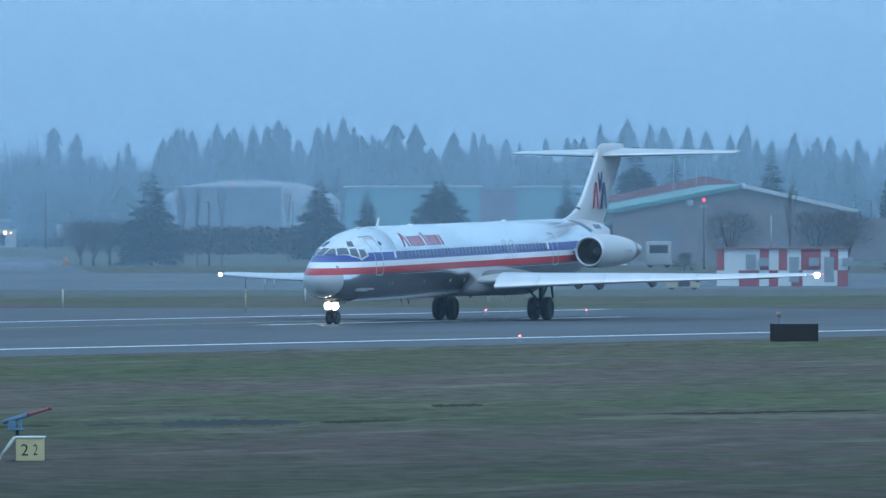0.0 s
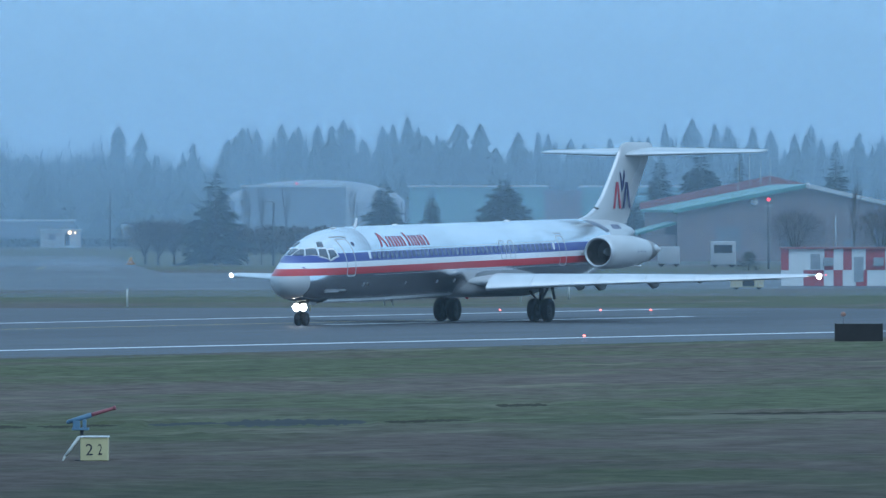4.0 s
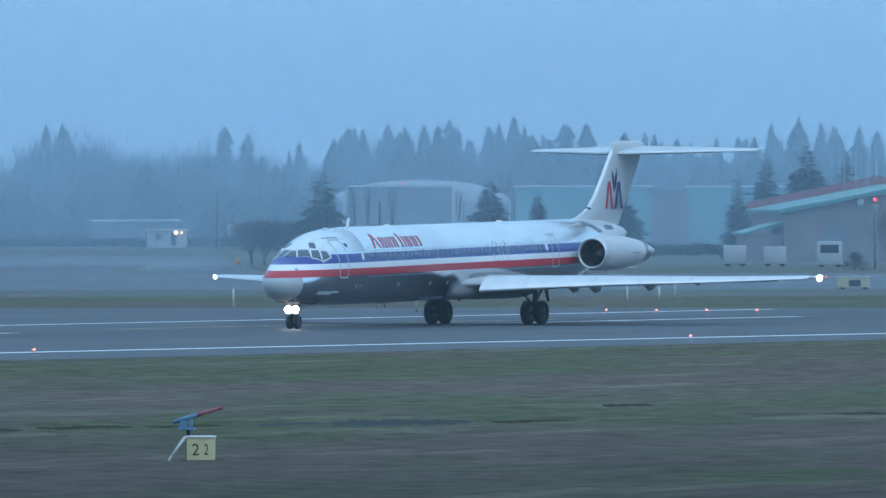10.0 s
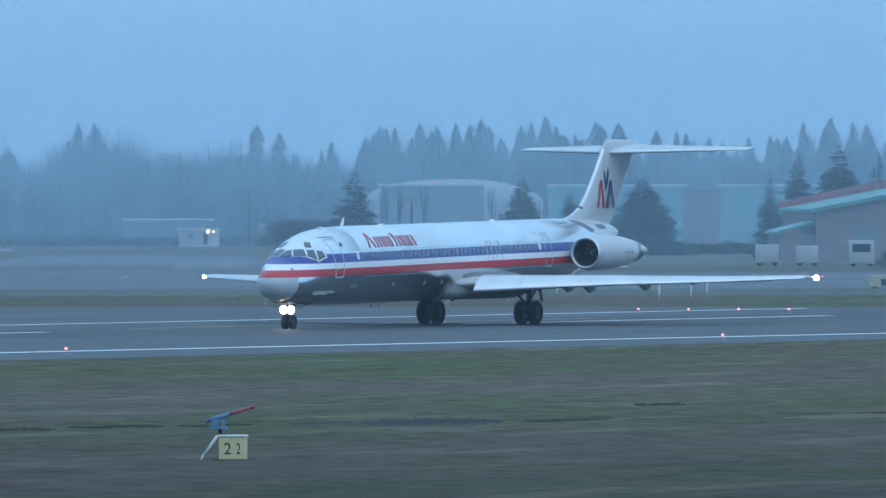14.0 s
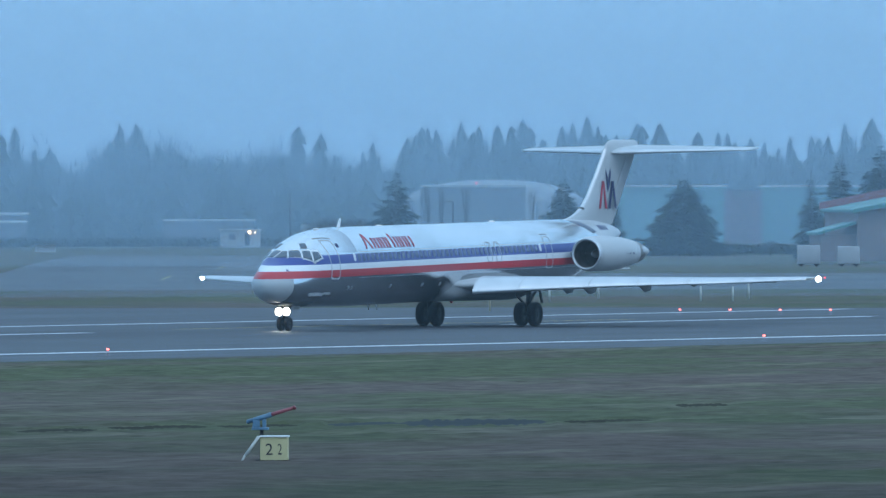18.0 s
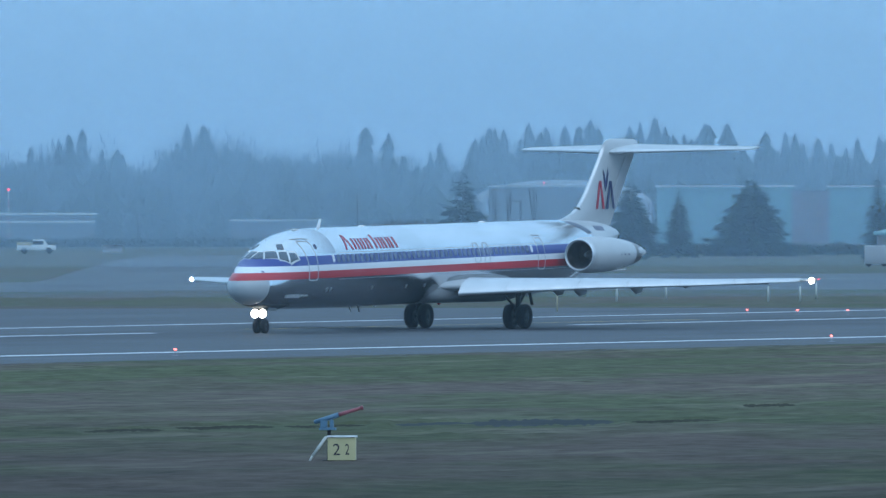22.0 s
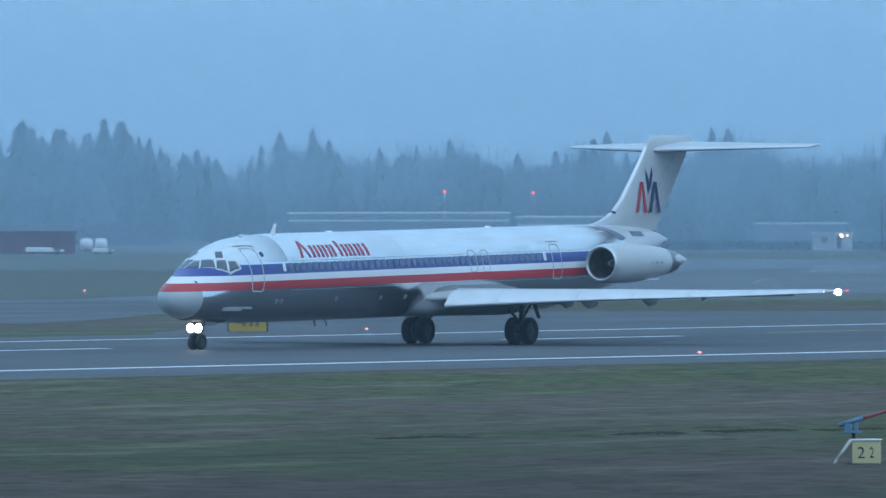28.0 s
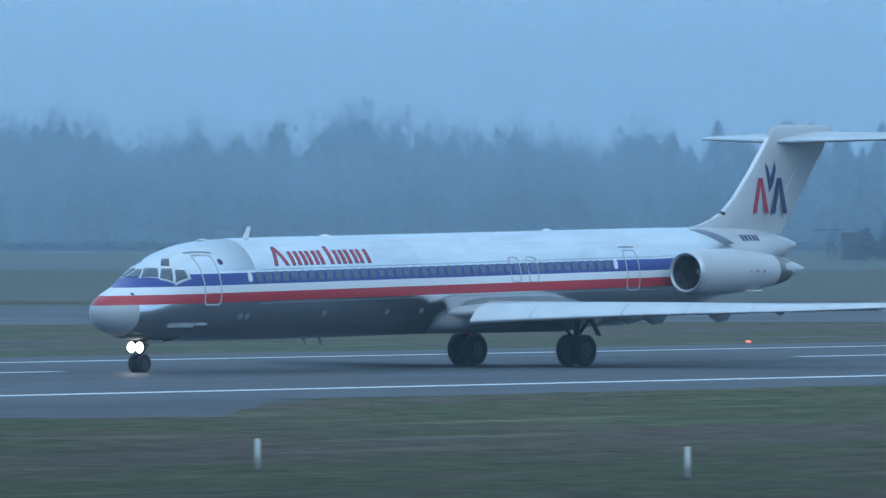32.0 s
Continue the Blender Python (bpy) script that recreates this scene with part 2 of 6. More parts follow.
def sheet(name, x0, x1, y0, y1, z, material, nx=1, ny=1, label="", kind="structure", cat=""):
    bm = bmesh.new()
    g = [[bm.verts.new((x0 + (x1 - x0) * i / nx, y0 + (y1 - y0) * j / ny, z)) for j in range(ny + 1)] for i in range(nx + 1)]
    for i in range(nx):
        for j in range(ny):
            bm.faces.new((g[i][j], g[i + 1][j], g[i + 1][j + 1], g[i][j + 1]))
    return tagged(part(name, bm, material), label, cat, "", kind)


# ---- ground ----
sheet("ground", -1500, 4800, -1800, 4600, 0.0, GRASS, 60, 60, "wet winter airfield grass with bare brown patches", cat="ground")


def verge(x):
    """The runway's near edge, which swings out towards the turning pad."""
    return 196.5 - 9.0 * (max(0.0, x - 300.0) / 140.0) ** 1.5


def ribbon(name, x0, x1, low, high, z, material, label, cat, step=8.0):
    """Paving or paint between two edges that are functions of x."""
    bm = bmesh.new()
    n = max(2, int((x1 - x0) / step))
    last = None
    for k in range(n + 1):
        x = x0 + (x1 - x0) * k / n
        now = (bm.verts.new((x, low(x), z)), bm.verts.new((x, high(x), z)))
        if last:
            bm.faces.new((last[0], now[0], now[1], last[1]))
        last = now
    return tagged(part(name, bm, material), label, cat, "", "structure")




def at(az, d, z=0.0):
    """The place at a bearing and distance from the camera."""
    return Vector((d * math.sin(radians(az)), d * math.cos(radians(az)), z))


def band(name, rows, z, material, label, cat, n=6):
    """Paving between a near and a far edge, given by bearing and two distances, with smooth edges."""
    bm = bmesh.new()
    last = None
    fine = []
    for (a0, p0, q0), (a1, p1, q1) in zip(rows, rows[1:]):
        for k in range(n):
            u = k / n
            s = u * u * (3 - 2 * u)
            fine.append((a0 + (a1 - a0) * u, p0 + (p1 - p0) * s, q0 + (q1 - q0) * s))
    fine.append(rows[-1])
    for a, p, q in fine:
        now = (bm.verts.new(at(a, p, z)), bm.verts.new(at(a, q, z)))
        if last:
            bm.faces.new((last[0], now[0], now[1], last[1]))
        last = now
    return tagged(part(name, bm, material), label, cat, "", "structure")


def stripe(name, x0, x1, y, w, material, label):
    return sheet(name, x0, x1, y - w / 2, y + w / 2, 0.012, material, 8, 1, label, "structure", "marking")


ribbon("runway", -400, 524, verge, lambda x: 262.0, 0.008, RUNWAY, "wet dark asphalt runway with worn white markings", "runway")
ribbon("near_edge_marking", -400, 500, lambda x: verge(x) + 10.5, lambda x: verge(x) + 11.7, 0.012, WHITE_LINE, "white runway edge line on wet asphalt", "marking")
stripe("far_edge_marking", -400, 521, 253.2, 0.9, WHITE_LINE, "white runway edge line on wet asphalt")
for x0, x1 in ((72, 102), (134, 164), (196, 226), (257, 286.6), (332, 362), (394, 409.4)):
    stripe("centre_marking", x0, x1, 237.4, 0.9, WHITE_LINE, "worn white runway centre dash")
stripe("centre_marking", 446, 486.5, 235.2, 0.9, WHITE_LINE, "worn white runway centre dash")
band("shoulder", [(40, 284, 330), (49, 288, 330), (50.4, 289, 326), (51.25, 290, 322), (51.4, 302, 319), (51.55, 311, 316), (51.75, 314, 316)], 0.004, RUNWAY, "dark asphalt shoulder widening beside the runway", "taxiway", 4)
band("turn_pad", [(57.0, 470, 490), (57.6, 470, 555), (58.4, 480, 588), (62, 480, 591), (64.5, 490, 586), (66.5, 490, 570)], 0.004, RUNWAY, "dark asphalt turning pad at the runway end", "taxiway")
band("taxiway", [(40, 520, 640), (49, 525, 636), (54, 535, 650), (56.3, 530, 668), (57.5, 600, 720), (58.6, 700, 792), (60, 716, 800), (63, 716, 815), (68, 735, 830)], 0.008, TAXIWAY, "pale worn concrete taxiway behind the runway", "taxiway")
band("apron", [(59.2, 790, 796), (59.9, 792, 1220), (60.95, 796, 1200), (61.3, 800, 905), (62.4, 805, 893), (64, 815, 890), (68, 825, 885)], 0.004, WET_APRON, "wet dark asphalt apron beyond the taxiway", "apron")
band("apron_slab", [(60.62, 938, 1075), (61.0, 940, 1080)], 0.012, SLAB, "pale worn concrete slab let into the apron", "apron", 1)
band("far_road", [(46, 1560, 1640), (49.5, 1600, 1690), (51, 1610, 1700), (53.1, 1620, 1700)], 0.008, SLAB, "pale concrete road at the far edge of the field", "road")
stripe("lead_in_marking", 423, 470, 240.6, 0.35, YELLOW_LINE, "faded yellow taxi line")
for az, d0, d1, w in ((60.30, 815, 860, 0.06), (60.60, 950, 1000, 0.05)):
    a, b = at(az, d0, 0.016), at(az + 0.05, d1, 0.016)
    bm = bmesh.new()
    side = Vector(((b - a).y, -(b - a).x, 0)).normalized() * w
    bm.faces.new([bm.verts.new(p) for p in (a - side, a + side, b + side, b - side)])
    tagged(part("apron_marking", bm, YELLOW_LINE), "short faded yellow stand marking on the apron", "marking", "", "structure")



def rut(name, a0, a1, d0, d1, w, material, label, seed):
    """A ragged strip of mud or standing water in the grass, along a slow curve."""
    rnd = random.Random(seed)
    bm = bmesh.new()
    last, n = None, 40
    for k in range(n + 1):
        u = k / n
        taper = min(1, 6 * u, 6 * (1 - u)) ** 0.6
        d = d0 + (d1 - d0) * u + 0.5 * math.sin(u * 7 + seed)
        near, far = w * taper * rnd.uniform(0.2, 0.6), w * taper * rnd.uniform(0.2, 0.6)
        now = (bm.verts.new(at(a0 + (a1 - a0) * u, d - near - 0.02, 0.004)), bm.verts.new(at(a0 + (a1 - a0) * u, d + far + 0.02, 0.004)))
        if last:
            bm.faces.new((last[0], now[0], now[1], last[1]))
        last = now
    return tagged(part(name, bm, material), label, "rut", "", "structure")


MUD = mottled("dark_mud", (0.060, 0.060, 0.050), 0.95, 0, 0.5, 0.35, 0.0)
STRAW = mottled("flattened_straw", (0.130, 0.122, 0.090), 0.95, 0, 0.9, 0.35, 0.05)
PUDDLE = mottled("standing_water", (0.036, 0.043, 0.046), 0.9, 0, 0.4, 0.3, 0.1)
RUTS = [(59.5, 59.95, 266, 268, 3.8), (60.0, 60.55, 270, 271, 4.3), (60.6, 61.05, 271.5, 272.5, 3.4), (58.2, 58.8, 262, 263, 2.9), (62.5, 63.0, 277, 279, 3.6),
        (63.12, 63.42, 299.8, 300.2, 4.8), (64.3, 65.6, 287, 292, 3.4), (61.2, 61.62, 273.6, 275.5, 3.5), (61.6, 62.42, 275.5, 277, 9.0), (63.9, 66.4, 281, 287, 6.5)]
for k, (a0, a1, d0, d1, w) in enumerate(RUTS):
    if k == 9:
        rut("dry_grass", a0, a1, d0, d1, w, STRAW, "strip of flattened pale dry grass", 12)
    elif k < 7:
        rut("mud_rut", a0, a1, d0, d1, w, MUD, "dark muddy wheel rut in the grass", int(a0 * 10))
    else:
        rut("puddle", a0, a1, d0, d1, w, PUDDLE, "dark puddle in a wheel rut" if k == 7 else "long dark puddle in a wheel rut", k - 4)


def lattice(x, y, size, seed):
    """Smooth random values between -1 and 1 over a square lattice."""
    table = np.random.default_rng(seed).uniform(-1, 1, (256, 256))
    u, v = x / size, y / size
    i, j = np.floor(u).astype(int), np.floor(v).astype(int)
    p, q = u - i, v - j
    p, q = p * p * (3 - 2 * p), q * q * (3 - 2 * q)
    g = lambda a, b: table[(i + a) % 256, (j + b) % 256]
    return (g(0, 0) * (1 - p) + g(1, 0) * p) * (1 - q) + (g(0, 1) * (1 - p) + g(1, 1) * p) * q


def turf():
    """The rough sward of the near field: clumps and hollows a few centimetres high."""
    az, d = np.linspace(48.3, 67.0, 460), np.arange(199.0, 482.0, 0.34)
    A, D = np.meshgrid(az, d)
    wob = np.random.default_rng(3)
    D = D + wob.uniform(-0.12, 0.12, D.shape)
    x, y = D * np.sin(np.radians(A)), D * np.cos(np.radians(A))
    h = 0.045 + 0.016 * lattice(x, y, 2.9, 1) + 0.032 * lattice(x, y, 1.1, 2) + 0.026 * lattice(x, y, 0.55, 4) + 0.004 * wob.uniform(-1, 1, D.shape)
    h *= 0.75 + 0.45 * lattice(x, y, 11.0, 5)
    for a0, a1, d0, d1, w in RUTS:
        u = (A - a0) / (a1 - a0)
        line = d0 + (d1 - d0) * u
        h = np.where((u > -0.03) & (u < 1.03) & (D > line - 4.0 - 0.5 * w) & (D < line + 0.6 * w), np.minimum(h, 0.003), h)
    edge = 196.3 - 9.0 * (np.clip(x - 300.0, 0, None) / 140.0) ** 1.5
    h *= np.clip((edge - y) / 1.5, 0, 1)
    h = np.clip(h, 0.002, 0.12)
    on = (y < edge) & ~((A < 52.05) & (D > 281))
    rows, cols = A.shape
    k = np.arange(rows * cols).reshape(rows, cols)
    quad = np.stack([k[:-1, :-1], k[:-1, 1:], k[1:, 1:], k[1:, :-1]], -1).reshape(-1, 4)
    ok = (on[:-1, :-1] & on[:-1, 1:] & on[1:, 1:] & on[1:, :-1]).ravel()
    quad = quad[ok]
    used = np.unique(quad)
    back = np.zeros(rows * cols, int)
    back[used] = np.arange(len(used))
    pts = np.stack([x.ravel(), y.ravel(), h.ravel()], 1)[used]
    me = bpy.data.meshes.new("turf")
    me.from_pydata(pts.tolist(), [], back[quad].tolist())
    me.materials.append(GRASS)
    return tagged(new("turf", me), "rough clumpy wet winter grass beside the runway", "grass", "", "stuff")


turf()


# ---- airliner ----
# s, half width, top, bottom
BODY = [(0.45, 0.02, 2.14, 2.1), (0.51, 0.24, 2.36, 1.88), (0.65, 0.46, 2.55, 1.7), (0.95, 0.73, 2.76, 1.5),
        (1.45, 1, 2.98, 1.33), (2.05, 1.22, 3.2, 1.22), (2.55, 1.35, 3.48, 1.17), (3.05, 1.45, 3.8, 1.14), (3.55, 1.52, 4.08, 1.12),
        (4.25, 1.59, 4.34, 1.1), (5.15, 1.64, 4.56, 1.09), (6.25, 1.67, 4.69, 1.09), (7.95, 1.67, 4.77, 1.09), (10, 1.67, 4.8, 1.1), (20, 1.67, 4.92, 1.24),
        (30.5, 1.67, 5.06, 1.42), (33, 1.6, 5.09, 1.72), (35.5, 1.42, 5.1, 2.25), (38, 1.1, 5.06, 2.95), (39.8, 0.72, 4.9, 3.62), (40.9, 0.36, 4.7, 4.08), (41.6, 0.1, 4.52, 4.32)]
def section(s):
    if s <= BODY[0][0]:
        return BODY[0][1:]
    for a, b in zip(BODY, BODY[1:]):
        if s <= b[0]:
            u = (s - a[0]) / (b[0] - a[0]); return tuple(p + (q - p) * u for p, q in zip(a[1:], b[1:]))
    return BODY[-1][1:]
def surface(s, th):
    w, t, b = section(s)
    return (s, w * math.cos(math.radians(th)), (t + b) / 2 + (t - b) / 2 * math.sin(math.radians(th)))


GEAR = 24.5  # the main wheels stand this far behind the nose; the thing's origin lies between them


def skin(s, th, side=1, off=0.0):
    """A point on the body's skin, off metres proud of it; th runs up from the port side over the top."""
    x, y, z = surface(s, th)
    c = section(s)
    n = Vector((0, math.cos(radians(th)), math.sin(radians(th))))
    return Vector((GEAR - x, side * (y + n.y * off), z + n.z * off))


def angle_at(s, z):
    w, t, b = section(s)
    return math.degrees(math.asin(max(-1, min(1, (z - (t + b) / 2) / ((t - b) / 2)))))


def patch(bm, corners, side=1, off=0.012, n=4, m=4, thick=0.01):
    """A plate that follows the skin between four (s, angle) corners."""
    a, b, c, d = corners
    def at(u, v, o):
        s = (a[0] * (1 - u) + d[0] * u) * (1 - v) + (b[0] * (1 - u) + c[0] * u) * v
        t = (a[1] * (1 - u) + d[1] * u) * (1 - v) + (b[1] * (1 - u) + c[1] * u) * v
        return skin(s, t, side, o)
    g = [[bm.verts.new(at(i / n, j / m, off)) for j in range(m + 1)] for i in range(n + 1)]
    for i in range(n):
        for j in range(m):
            bm.faces.new((g[i][j], g[i + 1][j], g[i + 1][j + 1], g[i][j + 1]))
    rim = [g[i][0] for i in range(n + 1)] + [g[n][j] for j in range(1, m + 1)] + [g[i][m] for i in range(n - 1, -1, -1)] + [g[0][j] for j in range(m - 1, 0, -1)]
    par = [(i / n, 0) for i in range(n + 1)] + [(1, j / m) for j in range(1, m + 1)] + [(i / n, 1) for i in range(n - 1, -1, -1)] + [(0, j / m) for j in range(m - 1, 0, -1)]
    low = [bm.verts.new(at(u, v, off - thick)) for u, v in par]
    k = len(rim)
    for i in range(k):
        bm.faces.new((rim[i], rim[(i + 1) % k], low[(i + 1) % k], low[i]))
    return bm


def rect_patch(bm, s0, s1, z0, z1, side=1, off=0.012, n=2, m=3, lean=0.0):
    """A plate between two stations and two heights; lean moves its top aft."""
    q = [(s0, angle_at(s0, z0)), (s0 + lean, angle_at(s0, z1)), (s1 + lean, angle_at(s1, z1)), (s1, angle_at(s1, z0))]
    return patch(bm, q, side, off, n, m)


def round_rect(s0, s1, z0, z1, r, n=4):
    """Corners of a rounded rectangle, (station, height), counter-clockwise."""
    pts = []
    for cs, cz, a0 in ((s1 - r, z1 - r, 0), (s0 + r, z1 - r, 90), (s0 + r, z0 + r, 180), (s1 - r, z0 + r, 270)):
        for k in range(n + 1):
            a = radians(a0 + 90 * k / n)
            pts.append((cs + r * math.cos(a), cz + r * math.sin(a)))
    return pts


def round_patch(bm, s0, s1, z0, z1, r, side=1, off=0.012):
    """A thin rounded plate on the skin."""
    pts = round_rect(s0, s1, z0, z1, r)
    top = [bm.verts.new(skin(s, angle_at(s, z), side, off)) for s, z in pts]
    low = [bm.verts.new(skin(s, angle_at(s, z), side, off - 0.01)) for s, z in pts]
    mid = bm.verts.new(skin((s0 + s1) / 2, angle_at((s0 + s1) / 2, (z0 + z1) / 2), side, off + 0.003))
    for i in range(len(pts)):
        j = (i + 1) % len(pts)
        bm.faces.new((top[i], top[j], mid))
        bm.faces.new((top[i], top[j], low[j], low[i]))
    return bm


def round_outline(bm, s0, s1, z0, z1, r, w, side=1, off=0.010):
    """A thin raised band round a rounded opening; long sides are cut so that they follow the skin."""
    def dense(pts):
        out = []
        for a, b in zip(pts, pts[1:] + pts[:1]):
            k = max(1, int(math.dist(a, b) / 0.2))
            out += [(a[0] + (b[0] - a[0]) * i / k, a[1] + (b[1] - a[1]) * i / k) for i in range(k)]
        return out
    outer = dense(round_rect(s0, s1, z0, z1, r))
    cs, cz = (s0 + s1) / 2, (z0 + z1) / 2
    fs, fz = 1 - 2 * w / (s1 - s0), 1 - 2 * w / (z1 - z0)
    inner = [(cs + (s - cs) * fs, cz + (z - cz) * fz) for s, z in outer]
    rings = [[bm.verts.new(skin(s, angle_at(s, z), side, o)) for s, z in pts] for pts, o in ((outer, 0.0), (outer, off), (inner, off), (inner, 0.0))]
    n = len(outer)
    for a, b in zip(rings, rings[1:]):
        for i in range(n):
            j = (i + 1) % n
            bm.faces.new((a[i], a[j], b[j], b[i]))
    return bm


SLOPE = 0.0165  # the body stands a little nose-down


def fuselage_material():
    """Polished bare metal with a blue, white and red cheatline."""
    m = mat("polished_skin", (0.80, 0.82, 0.84), 0.16, 1.0)
    tc, sp = node(m, "TexCoord"), node(m, "SeparateXYZ")
    link(m, tc.outputs["Object"], sp.inputs[0])
    s = math_node(m, "SUBTRACT", GEAR, sp.outputs[0])
    lvl = math_node(m, "SUBTRACT", sp.outputs[2], math_node(m, "MULTIPLY", s, SLOPE))
    u = math_node(m, "DIVIDE", math_node(m, "SUBTRACT", lvl, 2.0), 2.0)
    band = lambda z: (z - 2.0) / 2.0
    r = node(m, "ValToRGB")
    r.color_ramp.interpolation = "CONSTANT"
    el = r.color_ramp.elements
    for _ in range(3):
        el.new(0.5)
    for e, (z, c) in zip(el, ((2.0, (0.8, 0.82, 0.84)), (2.39, (0.52, 0.035, 0.045)), (2.72, (0.78, 0.79, 0.80)), (3.0, (0.03, 0.055, 0.26)), (3.42, (0.8, 0.82, 0.84)))):
        e.position, e.color = max(0, band(z)), (*c, 1)
    link(m, u, r.inputs[0])
    paint = node(m, "ValToRGB")
    paint.color_ramp.interpolation = "CONSTANT"
    el = paint.color_ramp.elements
    el.new(0.5)
    for e, (z, c) in zip(el, ((2.0, 0.0), (2.39, 1.0), (3.42, 0.0))):
        e.position, e.color = max(0, band(z)), (c, c, c, 1)
    link(m, u, paint.inputs[0])
    aft = math_node(m, "LESS_THAN", s, 33.4)
    is_paint = math_node(m, "MULTIPLY", paint.outputs[0], aft)
    # the skin panels differ a little in polish; dirt streaks run aft
    v = coords(m, (0.55, 1.2, 0.9))
    pan = node(m, "TexVoronoi")
    pan.distance = "CHEBYCHEV"
    pan.inputs["Scale"].default_value = 0.55
    link(m, coords(m, (0.7, 0.25, 1.2)), pan.inputs["Vector"])
    dirt = noise_tex(m, coords(m, (0.35, 2.5, 2.5)), 1.0, 5, 0.6)
    metal = mix(m, 0.5, (0.8, 0.82, 0.84), ramp(m, dirt, [(0.3, (0.46, 0.48, 0.50)), (0.6, (0.67, 0.69, 0.71))]))
    bw = node(m, "RGBToBW")
    link(m, pan.outputs["Color"], bw.inputs[0])
    metal = mix(m, 0.10, metal, bw.outputs[0])
    # the crown darkens aft behind the cockpit and stops sharply at s = 7.45
    fade = node(m, "MapRange")
    for i, val in ((1, 4.6), (2, 7.4)):
        fade.inputs[i].default_value = val
    link(m, s, fade.inputs[0])
    crown = math_node(m, "MULTIPLY", math_node(m, "LESS_THAN", s, 7.45), math_node(m, "GREATER_THAN", lvl, 3.5))
    crown_tone = math_node(m, "MULTIPLY", math_node(m, "MULTIPLY", math_node(m, "POWER", fade.outputs[0], 1.6), crown), math_node(m, "ADD", 0.45, math_node(m, "MULTIPLY", dirt, 0.6)))
    metal = mix(m, crown_tone, metal, (0.30, 0.32, 0.35))
    col = mix(m, is_paint, metal, r.outputs[0])
    nose = math_node(m, "MULTIPLY", math_node(m, "LESS_THAN", s, 1.62), math_node(m, "LESS_THAN", lvl, 2.39))
    col = mix(m, nose, col, (0.46, 0.48, 0.49))
    # the tail behind a slanting joint is painted grey like the fin
    joint = math_node(m, "SUBTRACT", s, math_node(m, "ADD", 34.5, math_node(m, "MULTIPLY", math_node(m, "SUBTRACT", 5.06, sp.outputs[2]), 2.2)))
    tail = math_node(m, "GREATER_THAN", joint, 0.0)
    col = mix(m, tail, col, ramp(m, dirt, [(0.3, (0.40, 0.42, 0.43)), (0.6, (0.52, 0.54, 0.55))]))
    link(m, col, bsdf(m).inputs["Base Color"])
    solid = math_node(m, "MAXIMUM", math_node(m, "MAXIMUM", is_paint, nose), tail)
    link(m, math_node(m, "SUBTRACT", 1.0, solid), bsdf(m).inputs["Metallic"])
    rough = math_node(m, "ADD", 0.12, math_node(m, "MULTIPLY", dirt, 0.14))
    link(m, math_node(m, "ADD", rough, math_node(m, "MULTIPLY", solid, 0.12)), bsdf(m).inputs["Roughness"])
    return m


SKIN = fuselage_material()
GREY_PAINT = mottled("grey_airframe_paint", (0.47, 0.49, 0.50), 0.38, 0, 0.7, 0.10)
RUDDER = mottled("rudder_paint", (0.44, 0.46, 0.48), 0.42, 0, 0.9, 0.14)
NACELLE = mottled("nacelle_paint", (0.49, 0.51, 0.52), 0.36, 0, 0.9, 0.12)
BARE = mottled("bright_metal", (0.62, 0.64, 0.66), 0.42, 0.8, 1.5, 0.1)
DULL = mottled("heat_stained_metal", (0.28, 0.265, 0.255), 0.45, 0.9, 3.0, 0.3)
TYRE = mottled("tyre_rubber", (0.022, 0.022, 0.024), 0.85, 0, 6.0, 0.3)
HUB = mottled("wheel_hub", (0.034, 0.035, 0.037), 0.7, 0.1, 8.0, 0.3)
GLASS = mat("cockpit_glass", (0.06, 0.085, 0.115), 0.08, 0, 0.8)
PANE = mottled("cabin_pane", (0.085, 0.11, 0.19), 0.2, 0, 5.0, 0.3, 0.6)
DOOR_EDGE = mottled("door_edge_paint", (0.50, 0.52, 0.54), 0.4, 0.2, 3.0, 0.15)
HATCH = mottled("hatch_metal", (0.36, 0.38, 0.40), 0.4, 0.5, 3.0, 0.15)
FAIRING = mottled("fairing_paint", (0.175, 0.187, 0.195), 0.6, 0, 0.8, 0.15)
FRAME = mottled("window_frame_paint", (0.74, 0.75, 0.76), 0.35, 0, 3.0, 0.08)
STRIP = mottled("dull_blue_grey_skin", (0.17, 0.20, 0.25), 0.4, 0.3, 2.0, 0.2)
RED_MARK, BLUE_MARK = mottled("red_livery", (0.44, 0.028, 0.055), 0.35, 0, 3.0, 0.1), mottled("blue_livery", (0.016, 0.026, 0.11), 0.35, 0, 3.0, 0.1)


def foil(chord, thick, n=14):
    """An aerofoil's outline: (aft, up) pairs, round nose, sharp tail."""
    pts = []
    for i in range(n + 1):
        u = (1 - math.cos(math.pi * i / n)) / 2
        t = thick * 5 * (0.2969 * math.sqrt(u) - 0.126 * u - 0.3516 * u * u + 0.2843 * u ** 3 - 0.1015 * u ** 4)
        pts.append((u, t))
    up = [(u * chord, t * chord) for u, t in pts]
    low = [(u * chord, -t * chord * 0.75) for u, t in pts[-2:0:-1]]
    return up + low


